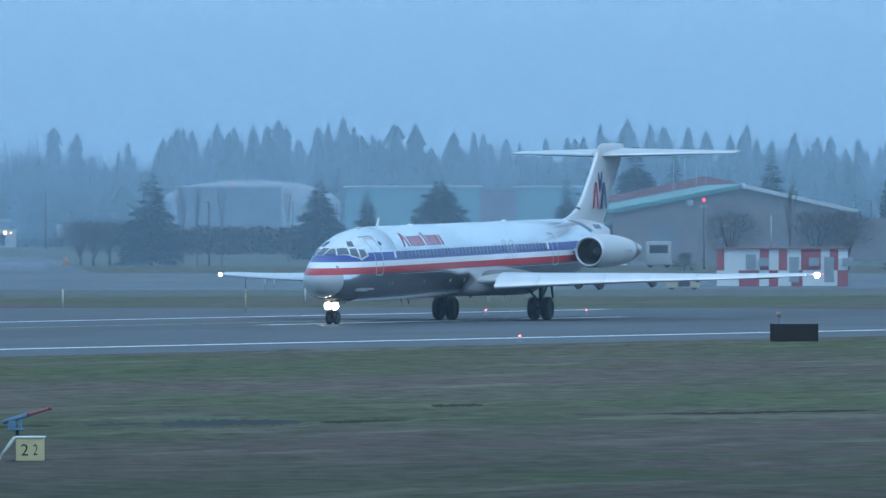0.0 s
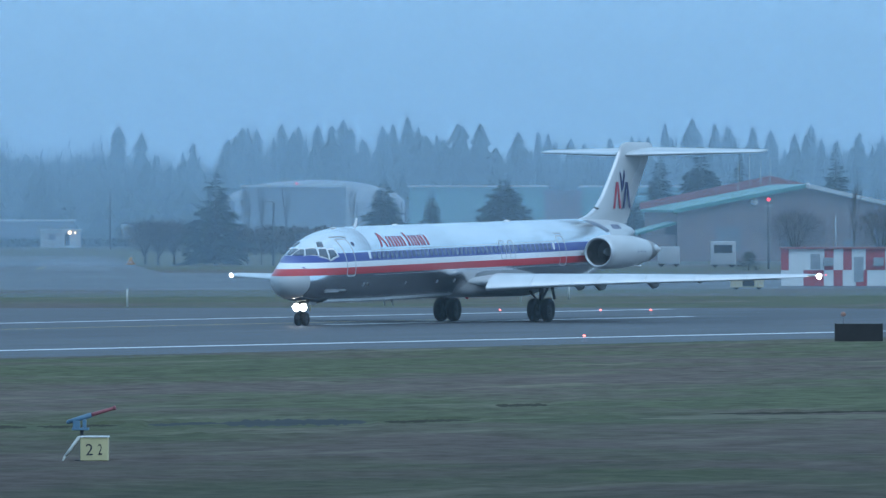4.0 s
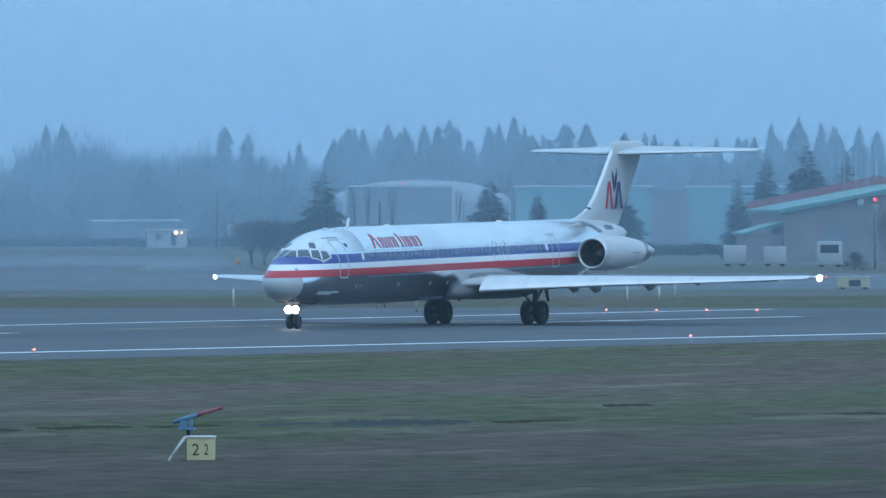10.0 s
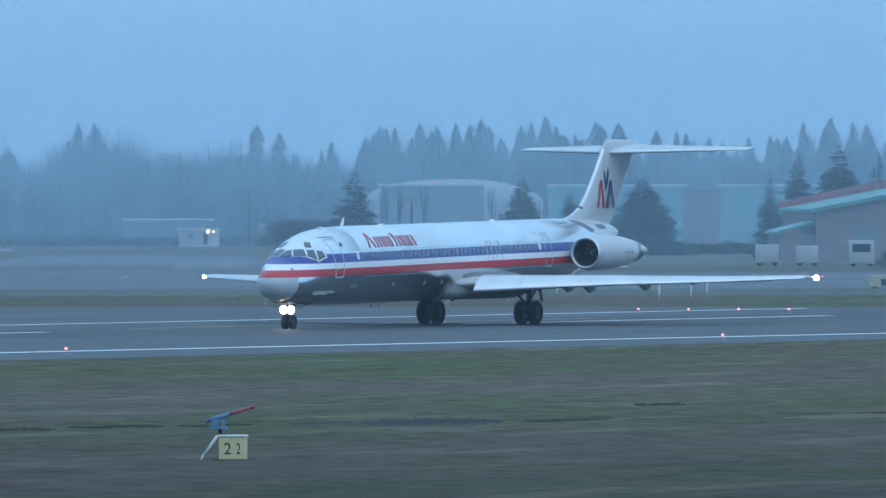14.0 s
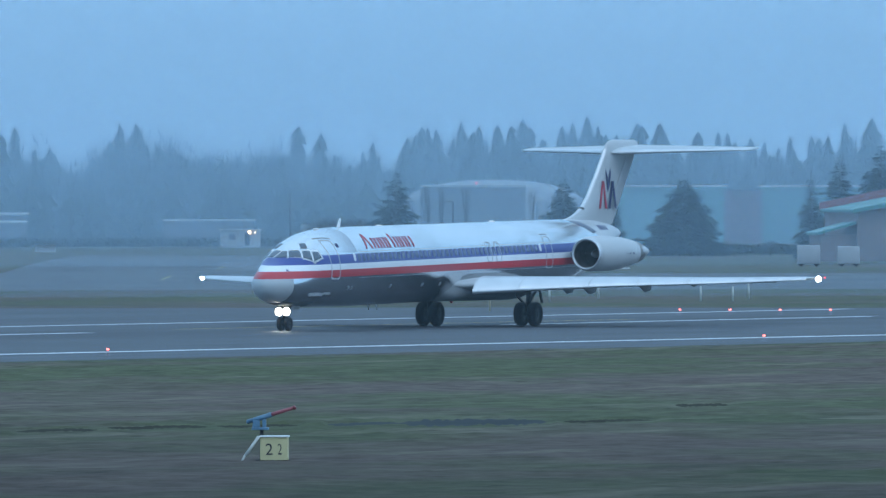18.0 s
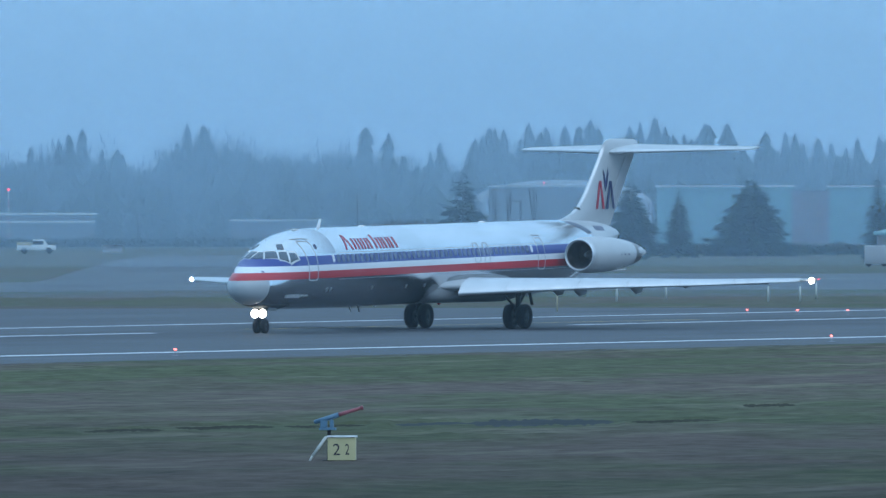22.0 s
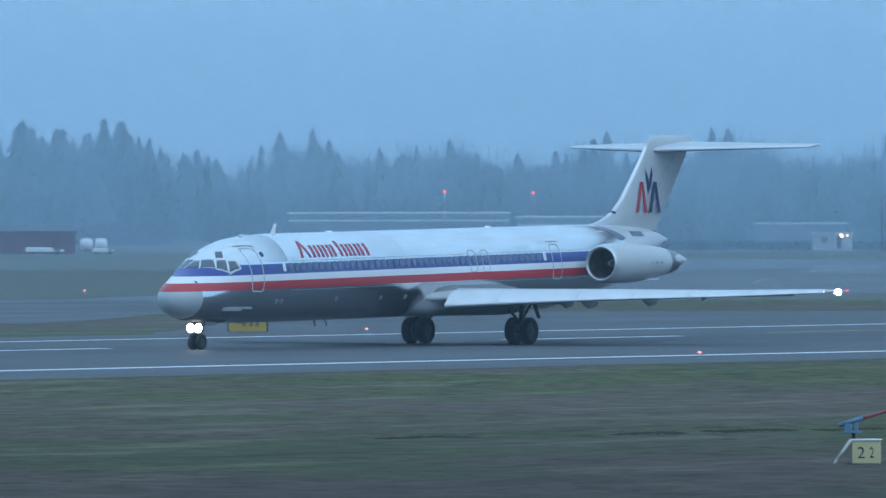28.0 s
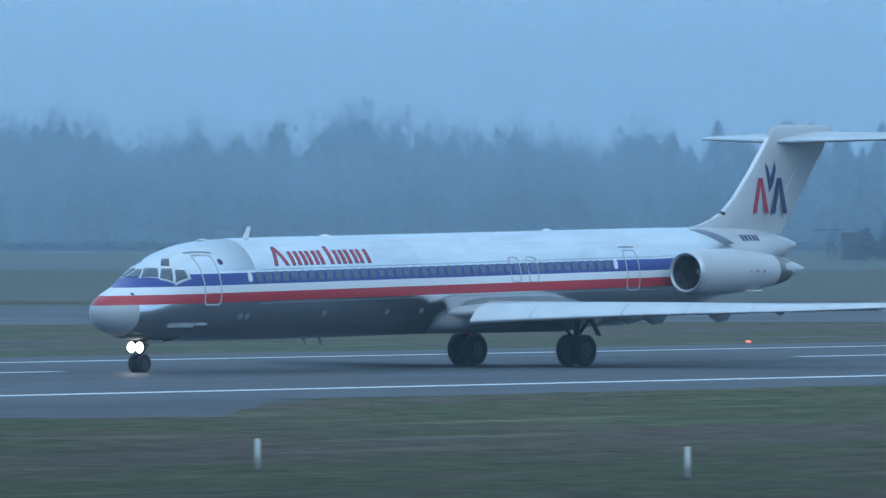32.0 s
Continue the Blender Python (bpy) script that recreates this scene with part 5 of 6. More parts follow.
def gable_hangar():
    t = thing("hangar", "brown gabled hangar with teal metal roof and red end parapet", "building", facing(64.84, 1080, 0, 7))
    L, R, ZE, ZA, DEP = -14.0, 12.0, 5.1, 7.75, 32.0
    bm = bmesh.new()
    prism(bm, [(L + 0.5, 0, 0), (R - 0.5, 0, 0), (R - 0.5, 0, ZE), (0, 0, ZA - 0.15), (L + 0.5, 0, ZE)], (0, DEP, 0))
    wall = part("wall", bm, BROWN_WALL, t, "pinkish brown block wall")
    for name, a, b in (("roof_slope", (L, ZE), (0, ZA)), ("roof_slope", (0, ZA), (R, ZE))):
        bm = bmesh.new()
        prism(bm, [(a[0], -0.6, a[1]), (b[0], -0.6, b[1]), (b[0], -0.6, b[1] + 0.28), (a[0], -0.6, a[1] + 0.28)], (0, DEP + 0.6, 0))
        part(name, bm, TEAL_ROOF, t, "teal ribbed metal roof slope")
        bm = bmesh.new()
        prism(bm, [(a[0], -0.75, a[1] - 0.12), (b[0], -0.75, b[1] - 0.12), (b[0], -0.75, b[1] + 0.30), (a[0], -0.75, a[1] + 0.30)], (0, 0.14, 0))
        part("fascia", bm, PALE_ROOF if b[0] > 0 else TEAL_ROOF, t, "pale fascia board" if b[0] > 0 else "teal fascia board")
    bm = bmesh.new()
    prism(bm, [(L, DEP, ZE), (0, DEP, ZA), (R, DEP, ZE), (R, DEP, ZE + 1.0), (0, DEP, ZA + 1.25), (L, DEP, ZE + 1.0)], (0, 0.3, 0))
    part("parapet", bm, RED_TRIM, t, "red parapet of the far gable")
    bm = bmesh.new()
    ball(bm, (0.0, -0.9, ZA + 0.1), 0.3, 0.8, 0.8, 1.2)
    part("ridge_vent", bm, PALE_ROOF, t, "", True)
    bm = bmesh.new()
    tube(bm, (-5.5, -0.1, 6.15), (-5.5, -0.5, 6.15), 0.4, 0.35, 14)
    part("wall_fan", bm, PALE_ROOF, t, "round pale wall vent", True)
    for x in (-2.5, 3.8):
        bpart("door", (x, x + 1.1, -0.08, 0.02, 0, 2.2), GREY_WALL, wall, "grey steel door")
    for x in (-9.5, 7.0):
        bm = bmesh.new()
        block(bm, x, x + 2.6, -0.06, 0.02, 1.0, 3.6)
        part("shutter", bm, GREY_WALL, wall, "grey roller shutter")
    # lean-to
    bm = bmesh.new()
    block(bm, L - 3.2, L + 0.45, 1.0, 12.0, 0, 2.75)
    part("lean_to_wall", bm, BROWN_WALL, t, "brown lean-to wall")
    bm = bmesh.new()
    prism(bm, [(L - 3.6, 0.4, 2.75), (L + 0.45, 0.4, 3.85), (L + 0.45, 0.4, 4.1), (L - 3.6, 0.4, 3.0)], (0, 12, 0))
    part("lean_to_roof", bm, TEAL_ROOF, t, "teal lean-to roof")
    # low wing
    bm = bmesh.new()
    block(bm, R - 0.45, R + 9, 4, 20, 0, 4.5)
    part("side_wing", bm, BROWN_WALL, t, "low brown side wing")
    for x, hh in ((-4.6, 1.7), (-3.4, 2.3), (-2.2, 1.6), (-1.2, 1.9)):
        bm = bmesh.new()
        tube(bm, (x, 22, 7.0), (x, 22, 9.0 + hh), 0.05, 0.03, 6)
        part("roof_mast", bm, STEEL, t)


gable_hangar()


def checker_hut():
    m = facing(65.06, 745)
    t = thing("equipment_hut", "red and white chequered equipment hut on the grass", "hut", m)
    w, h = 9.4, 2.7
    core = bpart("wall", (-w / 2 + 0.06, w / 2 - 0.06, 0.05, 2.9, 0, h - 0.06), RED_PAINT, t, "red painted shell")
    top = ((-4.7, "r"), (-4.15, "w"), (-3.1, "w"), (-1.6, "r"), (-0.95, "w"), (-0.25, "r"), (0.35, "w"), (1.35, "r"), (2.75, "w"), (3.4, "r"), (4.0, "w"), (4.7, ""))
    low = ((-4.7, "w"), (-3.1, "r"), (-1.65, "w"), (-0.95, "r"), (-0.3, "w"), (0.65, "r"), (1.45, "w"), (3.95, "r"), (4.7, ""))
    for row, z0, z1 in ((low, 0.02, 1.15), (top, 1.155, h - 0.05)):
        for (x0, k), (x1, _) in zip(row, row[1:]):
            bpart("panel", (x0, x1 - 0.008, 0, 0.06, z0, z1), WHITE_PAINT if k == "w" else RED_PAINT, t, "white panel" if k == "w" else "red panel")
    bpart("roof", (-w / 2 - 0.15, w / 2 + 0.15, -0.25, 3.1, h - 0.05, h + 0.1), RED_TRIM, t, "flat dark red roof")
    for x in (-2.6, 0.5, 3.0):
        bpart("door", (x, x + 0.7, -0.05, 0.005, 1.2, 2.3) if x < 0 else (x, x + 0.7, -0.05, 0.005, 0.3, 2.1), STEEL, t, "grey door")
    for x in (-1.7, 1.9, 4.3):
        bpart("cooling_unit", (x, x + 0.75, -0.45, -0.01, 1.45, 2.05), STEEL, t, "grey cooling unit", 0.03)
    bm = bmesh.new()
    tube(bm, (-0.8, 1.2, h), (-0.8, 1.2, 5.0), 0.05, 0.04, 8)
    part("mast", bm, STEEL, t, "", True)


checker_hut()


def dome_hall():
    t = thing("dome_hall", "large white round hall with a shallow domed roof", "building", facing(62.13, 1720))
    r = 15.0
    bm = bmesh.new()
    prof = [(r, 0), (r, 6.4), (r * 0.985, 6.9), (r * 0.9, 8.0), (r * 0.75, 8.9), (r * 0.55, 9.6), (r * 0.3, 10.05), (0.2, 10.2)]
    loft(bm, [[(q * math.cos(2 * math.pi * i / 40), q * math.sin(2 * math.pi * i / 40), z) for i in range(40)] for q, z in prof])
    part("shell", bm, DOME, t, "pale curved shell", True)
    for k in range(16):
        a = math.pi + math.pi * (k + 0.5) / 16
        bm = bmesh.new()
        box(bm, (math.cos(a) * (r + 0.05), math.sin(a) * (r + 0.05), 3.2), (0.25, 0.25, 6.4), 0, math.degrees(a))
        part("rib", bm, GREY_WALL, t)
    b = thing("grey_block", "dark grey flat-roofed block before the round hall", "building", facing(62.02, 1660))
    bpart("wall", (-8.4, 8.2, 0, 12, 0, 8.9), GREY_WALL, b, "dark grey cladding")
    bpart("roof", (-8.6, 8.4, -0.2, 12.2, 8.9, 9.15), PALE_ROOF, b, "pale roof edge")
    for k in range(6):
        bpart("panel", (-8.2 + k * 2.7, -5.7 + k * 2.7, -0.06, 0.02, 0.4, 8.6), GREY_WALL, b)
    for x in (0.4,):
        bm = bmesh.new()
        ball(bm, (x, 1, 9.5), 0.12, 1, 1, 1, 8, 6)
        tube(bm, (x, 1, 9.1), (x, 1, 9.45), 0.04, None, 6)
        part("warning_light", bm, RED_GLOW, b, "small red warning light")


dome_hall()


def shed(name, az, d, w, h, dep, wall, roof, label, bays=0, door=False, ztop=0.3):
    t = thing(name, label, "building", facing(az, d))
    body = bpart("wall", (-w / 2, w / 2, 0, dep, 0, h), wall, t)
    bpart("roof", (-w / 2 - 0.3, w / 2 + 0.3, -0.5, dep + 0.3, h, h + ztop), roof, t, "pale flat roof edge")
    for k in range(bays):
        x = -w / 2 + (k + 0.5) * w / bays
        bpart("bay_door" if door else "panel", (x - w / bays * 0.38, x + w / bays * 0.38, -0.08, 0.02, 0.02 if door else h * 0.15, h * 0.85), GREY_WALL if door else wall, body)
    if name == "long_warehouse":
        bpart("eave", (-w / 2, w / 2, -0.9, -0.1, h - 1.3, h - 1.05), WHITE_PAINT, t, "thin white lower eave")
    return t


shed("teal_shed", 63.03, 1600, 21.0, 8.7, 24, TEAL, PALE_ROOF, "tall teal metal shed with pale roof edge", 7)
shed("teal_shed", 63.87, 1620, 15.5, 8.7, 24, TEAL, PALE_ROOF, "teal metal shed beside a brick tower", 5)
shed("brick_tower", 63.50, 1560, 5.6, 7.8, 6, BRICK, BRICK, "square brown brick tower between teal sheds", 2)
shed("site_cabin", 60.734, 1467, 5.7, 2.45, 2.6, VAN_PAINT, PALE_ROOF, "white site cabin with a lit lamp", 4, False, 0.12)
shed("low_terminal", 60.56, 1720, 15.0, 3.4, 10, GREY_WALL, PALE_ROOF, "long low grey building with white roof line", 6, False, 0.25)
shed("long_warehouse", 58.35, 1740, 37, 5.2, 16, GREY_WALL, WHITE_PAINT, "long grey warehouse with white roof edge", 12, True)
shed("long_warehouse", 59.28, 1720, 17, 4.5, 12, GREY_WALL, WHITE_PAINT, "shorter grey warehouse with white roof edge", 6, True)
shed("equipment_crate", 59.66, 1318, 2.6, 0.85, 1.5, PALE_ROOF, GREY_WALL, "low pale equipment crate on the grass", 3, False, 0.08)
shed("red_barn", 56.35, 1385, 10.6, 2.75, 8, DARK_RED, DARK_RED, "dark red windowless barn", 5)
shed("grey_hall", 55.78, 1760, 6.2, 5.2, 6, DOME, PALE_ROOF, "pale grey box building with a small lamp", 3)
shed("field_shelter", 61.13, 1632, 3.6, 3.0, 3, WHITE_PAINT, POLE, "small white shelter with a dark flat roof", 3)

t = [o for o in scene.objects if o.name.startswith("site_cabin")][0]
bpart("door", (0.6, 1.3, -0.1, 0.02, 0.3, 2.05), DARK_GLASS, t, "dark doorway")
bpart("window", (-1.6, -0.7, -0.1, 0.02, 1.1, 1.9), GREY_WALL, t, "grey window")
bpart("skid", (-2.8, 2.8, 0.2, 0.4, 0, 0.02), STEEL, t)
c = thing("cabin_lamp", "bright orange-white lamp on the site cabin", "lamp", facing(60.786, 1466.6, 2.12))
bm = bmesh.new()
ball(bm, (-0.05, 0, 0), 0.25, 1, 0.6, 1)
part("lamp_glass", bm, ORANGE_GLOW, c, "glowing lamp glass", True)
bm = bmesh.new()
ball(bm, (0.75, 0, -0.02), 0.12, 1, 0.6, 1)
part("lamp_glass", bm, ORANGE_GLOW, c, "smaller glowing lamp glass", True)
bpart("bracket", (-0.06, 0.06, 0.1, 0.5, -0.05, 0.05), STEEL, c)
c = thing("hall_lamp", "small glowing lamp on a grey hall", "lamp", facing(55.79, 1759.6, 3.3))
bm = bmesh.new()
ball(bm, (0, 0, 0), 0.14, 1, 0.6, 1)
part("lamp_glass", bm, ORANGE_GLOW, c, "glowing lamp glass", True)
bpart("bracket", (-0.05, 0.05, 0.05, 0.45, -0.04, 0.04), STEEL, c)


def canopy():
    t = thing("fuel_canopy", "dark flat canopy beside a low dark building", "building", facing(54.76, 1200))
    bpart("roof", (-5.2, -1.3, 0, 4, 3.44, 3.62), POLE, t, "thin dark flat roof")
    bpart("wall", (-1.9, 1.2, 0.4, 5, 0, 3.2), POLE, t, "dark wall")
    for x in (-3.3, -2.7):
        bm = bmesh.new()
        tube(bm, (x, 1, 0), (x, 1, 3.44), 0.16, None, 8)
        part("post", bm, POLE, t, "", True)


canopy()


def mast(az, d, h, label, striped=True, lamp=True, arm=False, plain=None):
    t = thing("light_mast", label, "mast", facing(az, d))
    n = 6 if striped else 1
    for k in range(n):
        bm = bmesh.new()
        tube(bm, (0, 0, h * k / n), (0, 0, h * (k + 1) / n), 0.12 - 0.006 * k, 0.115 - 0.006 * k, 10)
        part("pole_section", bm, (RED_PAINT if k % 2 == 0 else WHITE_PAINT) if striped else plain or POLE, t, "", True)
    if lamp:
        bm = bmesh.new()
        ball(bm, (0, 0, h + 0.14), 0.15 if d < 1200 else 0.24)
        part("red_lamp", bm, RED_GLOW, t, "glowing red obstruction lamp", True)
        bpart("platform", (-0.4, 0.4, -0.3, 0.3, h - 0.5, h - 0.42), STEEL, t)
    if arm:
        bm = bmesh.new()
        block(bm, -0.75, 0.1, -0.15, 0.15, h - 0.05, h + 0.12, 0.03)
        part("lamp_head", bm, GREY_WALL, t, "flat dark lamp head")


mast(64.63, 948, 6.2, "grey mast with a glowing red lamp", False, True, False, GREY_WALL)
mast(59.089, 1700, 8.45, "red and white mast with a glowing red lamp")
mast(58.601, 1720, 8.7, "red and white mast with a glowing red lamp")
mast(61.905, 1015, 6.2, "dark street lamp with a flat head", False, False, True)
mast(65.465, 1139, 6.3, "dark street lamp with a flat head", False, False, True)
mast(65.549, 1139, 6.3, "dark street lamp with a flat head", False, False, True)
mast(61.008, 1390, 7.6, "plain dark utility pole", False, False)
mast(59.80, 1500, 5.0, "plain dark utility pole", False, False)


def vehicle(name, az, d, w, h, label, cab=True, paint=None, windows=True, turn=0):
    """A van, bus or lorry seen from the side: body, cab, windows, wheels."""
    paint = paint or WHITE_PAINT
    t = thing(name, label, "vehicle", facing(az, d, 0, turn))
    r = 0.38 if w > 3 else 0.27
    bm = bmesh.new()
    block(bm, -w / 2, w * (0.2 if cab else 0.5), 0, 2.0, r * 0.9, h, 0.08)
    part("body", bm, paint, t, "", True)
    if cab:
        bm = bmesh.new()
        block(bm, w * 0.2, w / 2, 0.02, 1.98, r * 0.9, h * 0.72, 0.12)
        part("cab", bm, paint, t, "", True)
        bpart("window", (w * 0.26, w * 0.42, -0.015, 0.03, h * 0.46, h * 0.66), DARK_GLASS, t)
    if windows:
        n = max(1, int(w / 1.1)) if not cab and w > 3 else 1
        for k in range(n):
            x = -w / 2 + (k + 0.5) * (w * (0.7 if cab else 1.0)) / n
            bpart("window", (x - (0.42 if w > 3 else 0.85), x + (0.42 if w > 3 else 0.85), -0.02, 0.03, h * 0.55, h * 0.86), DARK_GLASS, t)
    for x in (-w * 0.32, w * 0.34):
        bm = bmesh.new()
        tube(bm, (x, 0.06, r), (x, 0.35, r), r, None, 16)
        part("wheel", bm, TYRE, t, "", True)


vehicle("airport_bus", 58.92, 1283, 5.2, 2.45, "white airport bus with dark window band", False, PALE_ROOF)
def pickup(az, d):
    t = thing("pickup_truck", "pale pickup truck with a dark-windowed cab", "vehicle", facing(az, d))
    bm = bmesh.new()
    block(bm, -2.4, 2.4, 0, 1.8, 0.45, 1.05, 0.1)
    part("body", bm, WHITE_PAINT, t, "", True)
    bm = bmesh.new()
    prism(bm, [(-0.6, 0.1, 1.03), (1.5, 0.1, 1.03), (0.95, 0.2, 1.78), (-0.35, 0.2, 1.78)], (0, 1.55, 0))
    part("cab", bm, WHITE_PAINT, t)
    bpart("window", (-0.4, 0.9, 0.06, 0.2, 1.15, 1.62), DARK_GLASS, t, "dark side window")
    bpart("bed_rail", (-2.4, -0.65, 0.02, 1.78, 1.05, 1.45), TAN_PAINT, t, "tan bed rail")
    for x in (-1.5, 1.6):
        bm = bmesh.new()
        tube(bm, (x, 0.0, 0.4), (x, 0.3, 0.4), 0.4, None, 16)
        part("wheel", bm, TYRE, t, "", True)


pickup(59.24, 1280)


def ground_unit():
    t = thing("power_unit", "low tan power unit with a dark side panel", "ground equipment", facing(64.515, 716))
    bpart("case", (-1.2, 1.1, 0, 1.2, 0.14, 0.85), TAN_PAINT, t, "tan sheet metal case", 0.03)
    bpart("panel", (-0.35, 0.45, -0.02, 0.02, 0.22, 0.66), BLACK, t, "dark louvred panel")
    bpart("lid", (-1.25, 1.15, -0.05, 1.25, 0.85, 0.92), PALE_ROOF, t, "pale lid")
    for x in (-0.8, 0.75):
        bm = bmesh.new()
        tube(bm, (x, 0.05, 0.17), (x, 0.25, 0.17), 0.17, None, 12)
        part("wheel", bm, TYRE, t, "", True)


ground_unit()
vehicle("box_van", 63.86, 990, 2.2, 2.0, "white box van parked by the hangar", False, VAN_PAINT, False)
vehicle("box_van", 64.08, 988, 2.1, 1.9, "small white van parked by the hangar", False, VAN_PAINT, False)
vehicle("box_van", 64.38, 975, 2.4, 2.45, "white van with dark rear window", False, VAN_PAINT)
vehicle("tank_truck", 56.40, 1360, 5.0, 0.95, "low white vehicle before the red barn", True, None, False)
vehicle("parked_car", 56.72, 1375, 2.8, 0.8, "small white car beside the red barn", True, None, False)
for az in (55.96, 56.045, 56.63, 56.71):
    t = thing("storage_tank", "round white storage tank beside the barn", "tank", facing(az, 1400))
    bm = bmesh.new()
    loft(bm, [[(x, 1 + r * math.cos(2 * math.pi * i / 16), 1.15 + r * math.sin(2 * math.pi * i / 16)) for i in range(16)] for x, r in ((-0.9, 0.3), (-0.75, 0.75), (-0.4, 0.9), (0.4, 0.9), (0.75, 0.75), (0.9, 0.3))])
    part("shell", bm, WHITE_PAINT, t, "", True)
    for x in (-0.5, 0.5):
        bpart("saddle", (x - 0.1, x + 0.1, 0.4, 1.6, 0, 0.5), STEEL, t)


# trees of the middle distance
def put(t, az, d):
    t.matrix_basis = facing(az, d)
    return t


put(conifer("spruce", 9.2, 8.0, 3, "large dark ragged spruce behind the apron", 1.25), 61.588, 1022)
put(conifer("spruce", 8.8, 7.4, 4, "dark full spruce behind the apron", 2.3), 62.515, 1130)
put(conifer("fir", 7.6, 4.4, 5, "small narrow dark fir", 2.6), 62.775, 1160)
put(conifer("fir", 9.6, 4.2, 6, "narrow dark pointed fir", 2.2), 63.875, 1115)
put(conifer("fir", 11.4, 7.0, 8, "tall dark fir behind the hangar", 2.2), 64.034, 1120)
put(conifer("fir", 11.9, 4.8, 9, "tall dark fir behind the hangar", 2.2), 64.47, 1160)
put(conifer("fir", 13.2, 7.4, 10, "tall layered fir behind the hangar", 1.9), 65.0, 1300)
put(conifer("fir", 10.8, 3.6, 11, "thin ragged fir behind the hangar", 1.3), 65.12, 1300)
put(conifer("evergreen", 8.9, 10.4, 12, "broad dark evergreen before the teal shed", 3.0), 63.175, 1200)
put(conifer("evergreen", 12.6, 9.0, 13, "tall dark evergreen behind the hangar", 2.8), 64.26, 1150)
put(leafy("evergreen", 9.8, 5.0, 14, "dark evergreen beyond the hangar", None, 1800), 65.68, 1100)
put(conifer("fir", 9.0, 4.2, 15, "dark fir beyond the round hall", 1.9), 60.12, 1900)
put(conifer("fir", 5.4, 2.4, 16, "small dark fir by the canopy", 1.9), 54.91, 1196)
put(leafy("evergreen", 3.9, 5.2, 17, "low dark evergreen beside the canopy", None, 1500), 54.80, 1194)
put(leafy("evergreen", 3.3, 4.0, 18, "low dark evergreen beside the canopy", None, 1200), 54.91, 1192)
bushy = twiggy("bare_tree", 4.7, 6.4, 21, "low dark bare tree with dense twigs", 9000)
put(bushy, 61.27, 1022)
copy_thing(bushy, facing(61.36, 1030, 0, 80))
copy_thing(bushy, facing(61.20, 1035, 0, 160))
slim = bare_tree("bare_tree", 7.9, 0.09, 22, "slender bare poplar with upright twigs", 4, 0.009, 0.62)
put(slim, 61.84, 1021)
for az, d, k in ((61.977, 1020, 40), (61.76, 1024, 100), (62.341, 1070, 200), (65.10, 900, 300)):
    copy_thing(slim, facing(az, d, 0, k))
round_bare = twiggy("bare_tree", 5.8, 6.4, 23, "round leafless tree before the hangar", 3600)
put(round_bare, 65.25, 905)
copy_thing(round_bare, facing(64.78, 915, 0, 70))
copy_thing(round_bare, facing(65.42, 930, 0, 170))
for az, d, h, w, seed in ((64.52, 925, 1.8, 3.0, 31), (64.0, 1150, 1.6, 5.0, 32), (63.45, 1180, 1.5, 5.5, 33), (62.2, 1250, 1.8, 4.0, 34), (65.7, 930, 1.6, 6.0, 35), (63.65, 1190, 2.0, 4.0, 36)):
    put(leafy("shrub", h, w, seed, "low dark evergreen shrub", None, 700, "shrub"), az, d)


def hedge(name, a0, a1, d0, d1, h, material, label, n, seed):
    rnd = random.Random(seed)
    vs, fs = [], []
    for _ in range(n):
        u = rnd.random()
        p = at(a0 + (a1 - a0) * u, d0 + (d1 - d0) * u + rnd.uniform(-4, 4), 0)
        z = h * (0.9 + 0.08 * math.sin(u * 60) * math.sin(u * 23)) * rnd.random() ** 0.7
        i = len(vs)
        s = 0.45
        for _ in range(4):
            vs.append(p + Vector((rnd.uniform(-s, s), rnd.uniform(-s, s), max(0, z + rnd.uniform(-s, s)))))
        fs.extend([(i, i + 1, i + 2), (i, i + 2, i + 3), (i, i + 1, i + 3)])
    me = bpy.data.meshes.new(name)
    me.from_pydata([tuple(v) for v in vs], [], fs)
    me.materials.append(material)
    return tagged(new(name, me), label, "hedge", "", "stuff")


hedge("hedge", 58.0, 61.1, 1490, 1500, 1.1, SHRUB, "long low dark hedge behind the airfield", 9000, 41)
hedge("brush", 61.55, 62.5, 1240, 1260, 3.4, TWIGS, "brown bare brush before the round hall", 2400, 42)
hedge("brush", 62.6, 64.3, 1260, 1230, 0.9, SHRUB, "dark scrub before the teal sheds", 6500, 43)
hedge("brush", 53.0, 56.2, 1500, 1480, 1.1, SHRUB, "low dark scrub along the field edge", 5000, 44)
hedge("brush", 54.9, 57.1, 1715, 1722, 3.7, TWIGS, "tall bare brush before a grey hall", 6000, 46)
hedge("brush", 48.0, 53.0, 1500, 1500, 1.2, SHRUB, "low dark scrub along the field edge", 5000, 45)


# ---- airfield lights, posts and signs ----
def edge_light(x, y, glowing, group, label):
    t = thing("runway_light", label, "runway light", pose(x, y, 0), group)
    bm = bmesh.new()
    tube(bm, (0, 0, 0), (0, 0, 0.22), 0.014, 0.02, 8)
    tube(bm, (0, 0, 0), (0, 0, 0.02), 0.10, 0.10, 10)
    part("stem", bm, STEEL, t, "grey stem", True)
    bm = bmesh.new()
    ball(bm, (0, 0, 0.25), 0.050, 1.25, 1.25, 0.75, 12, 8)
    part("lens", bm, glowing, t, "glowing lens", True)


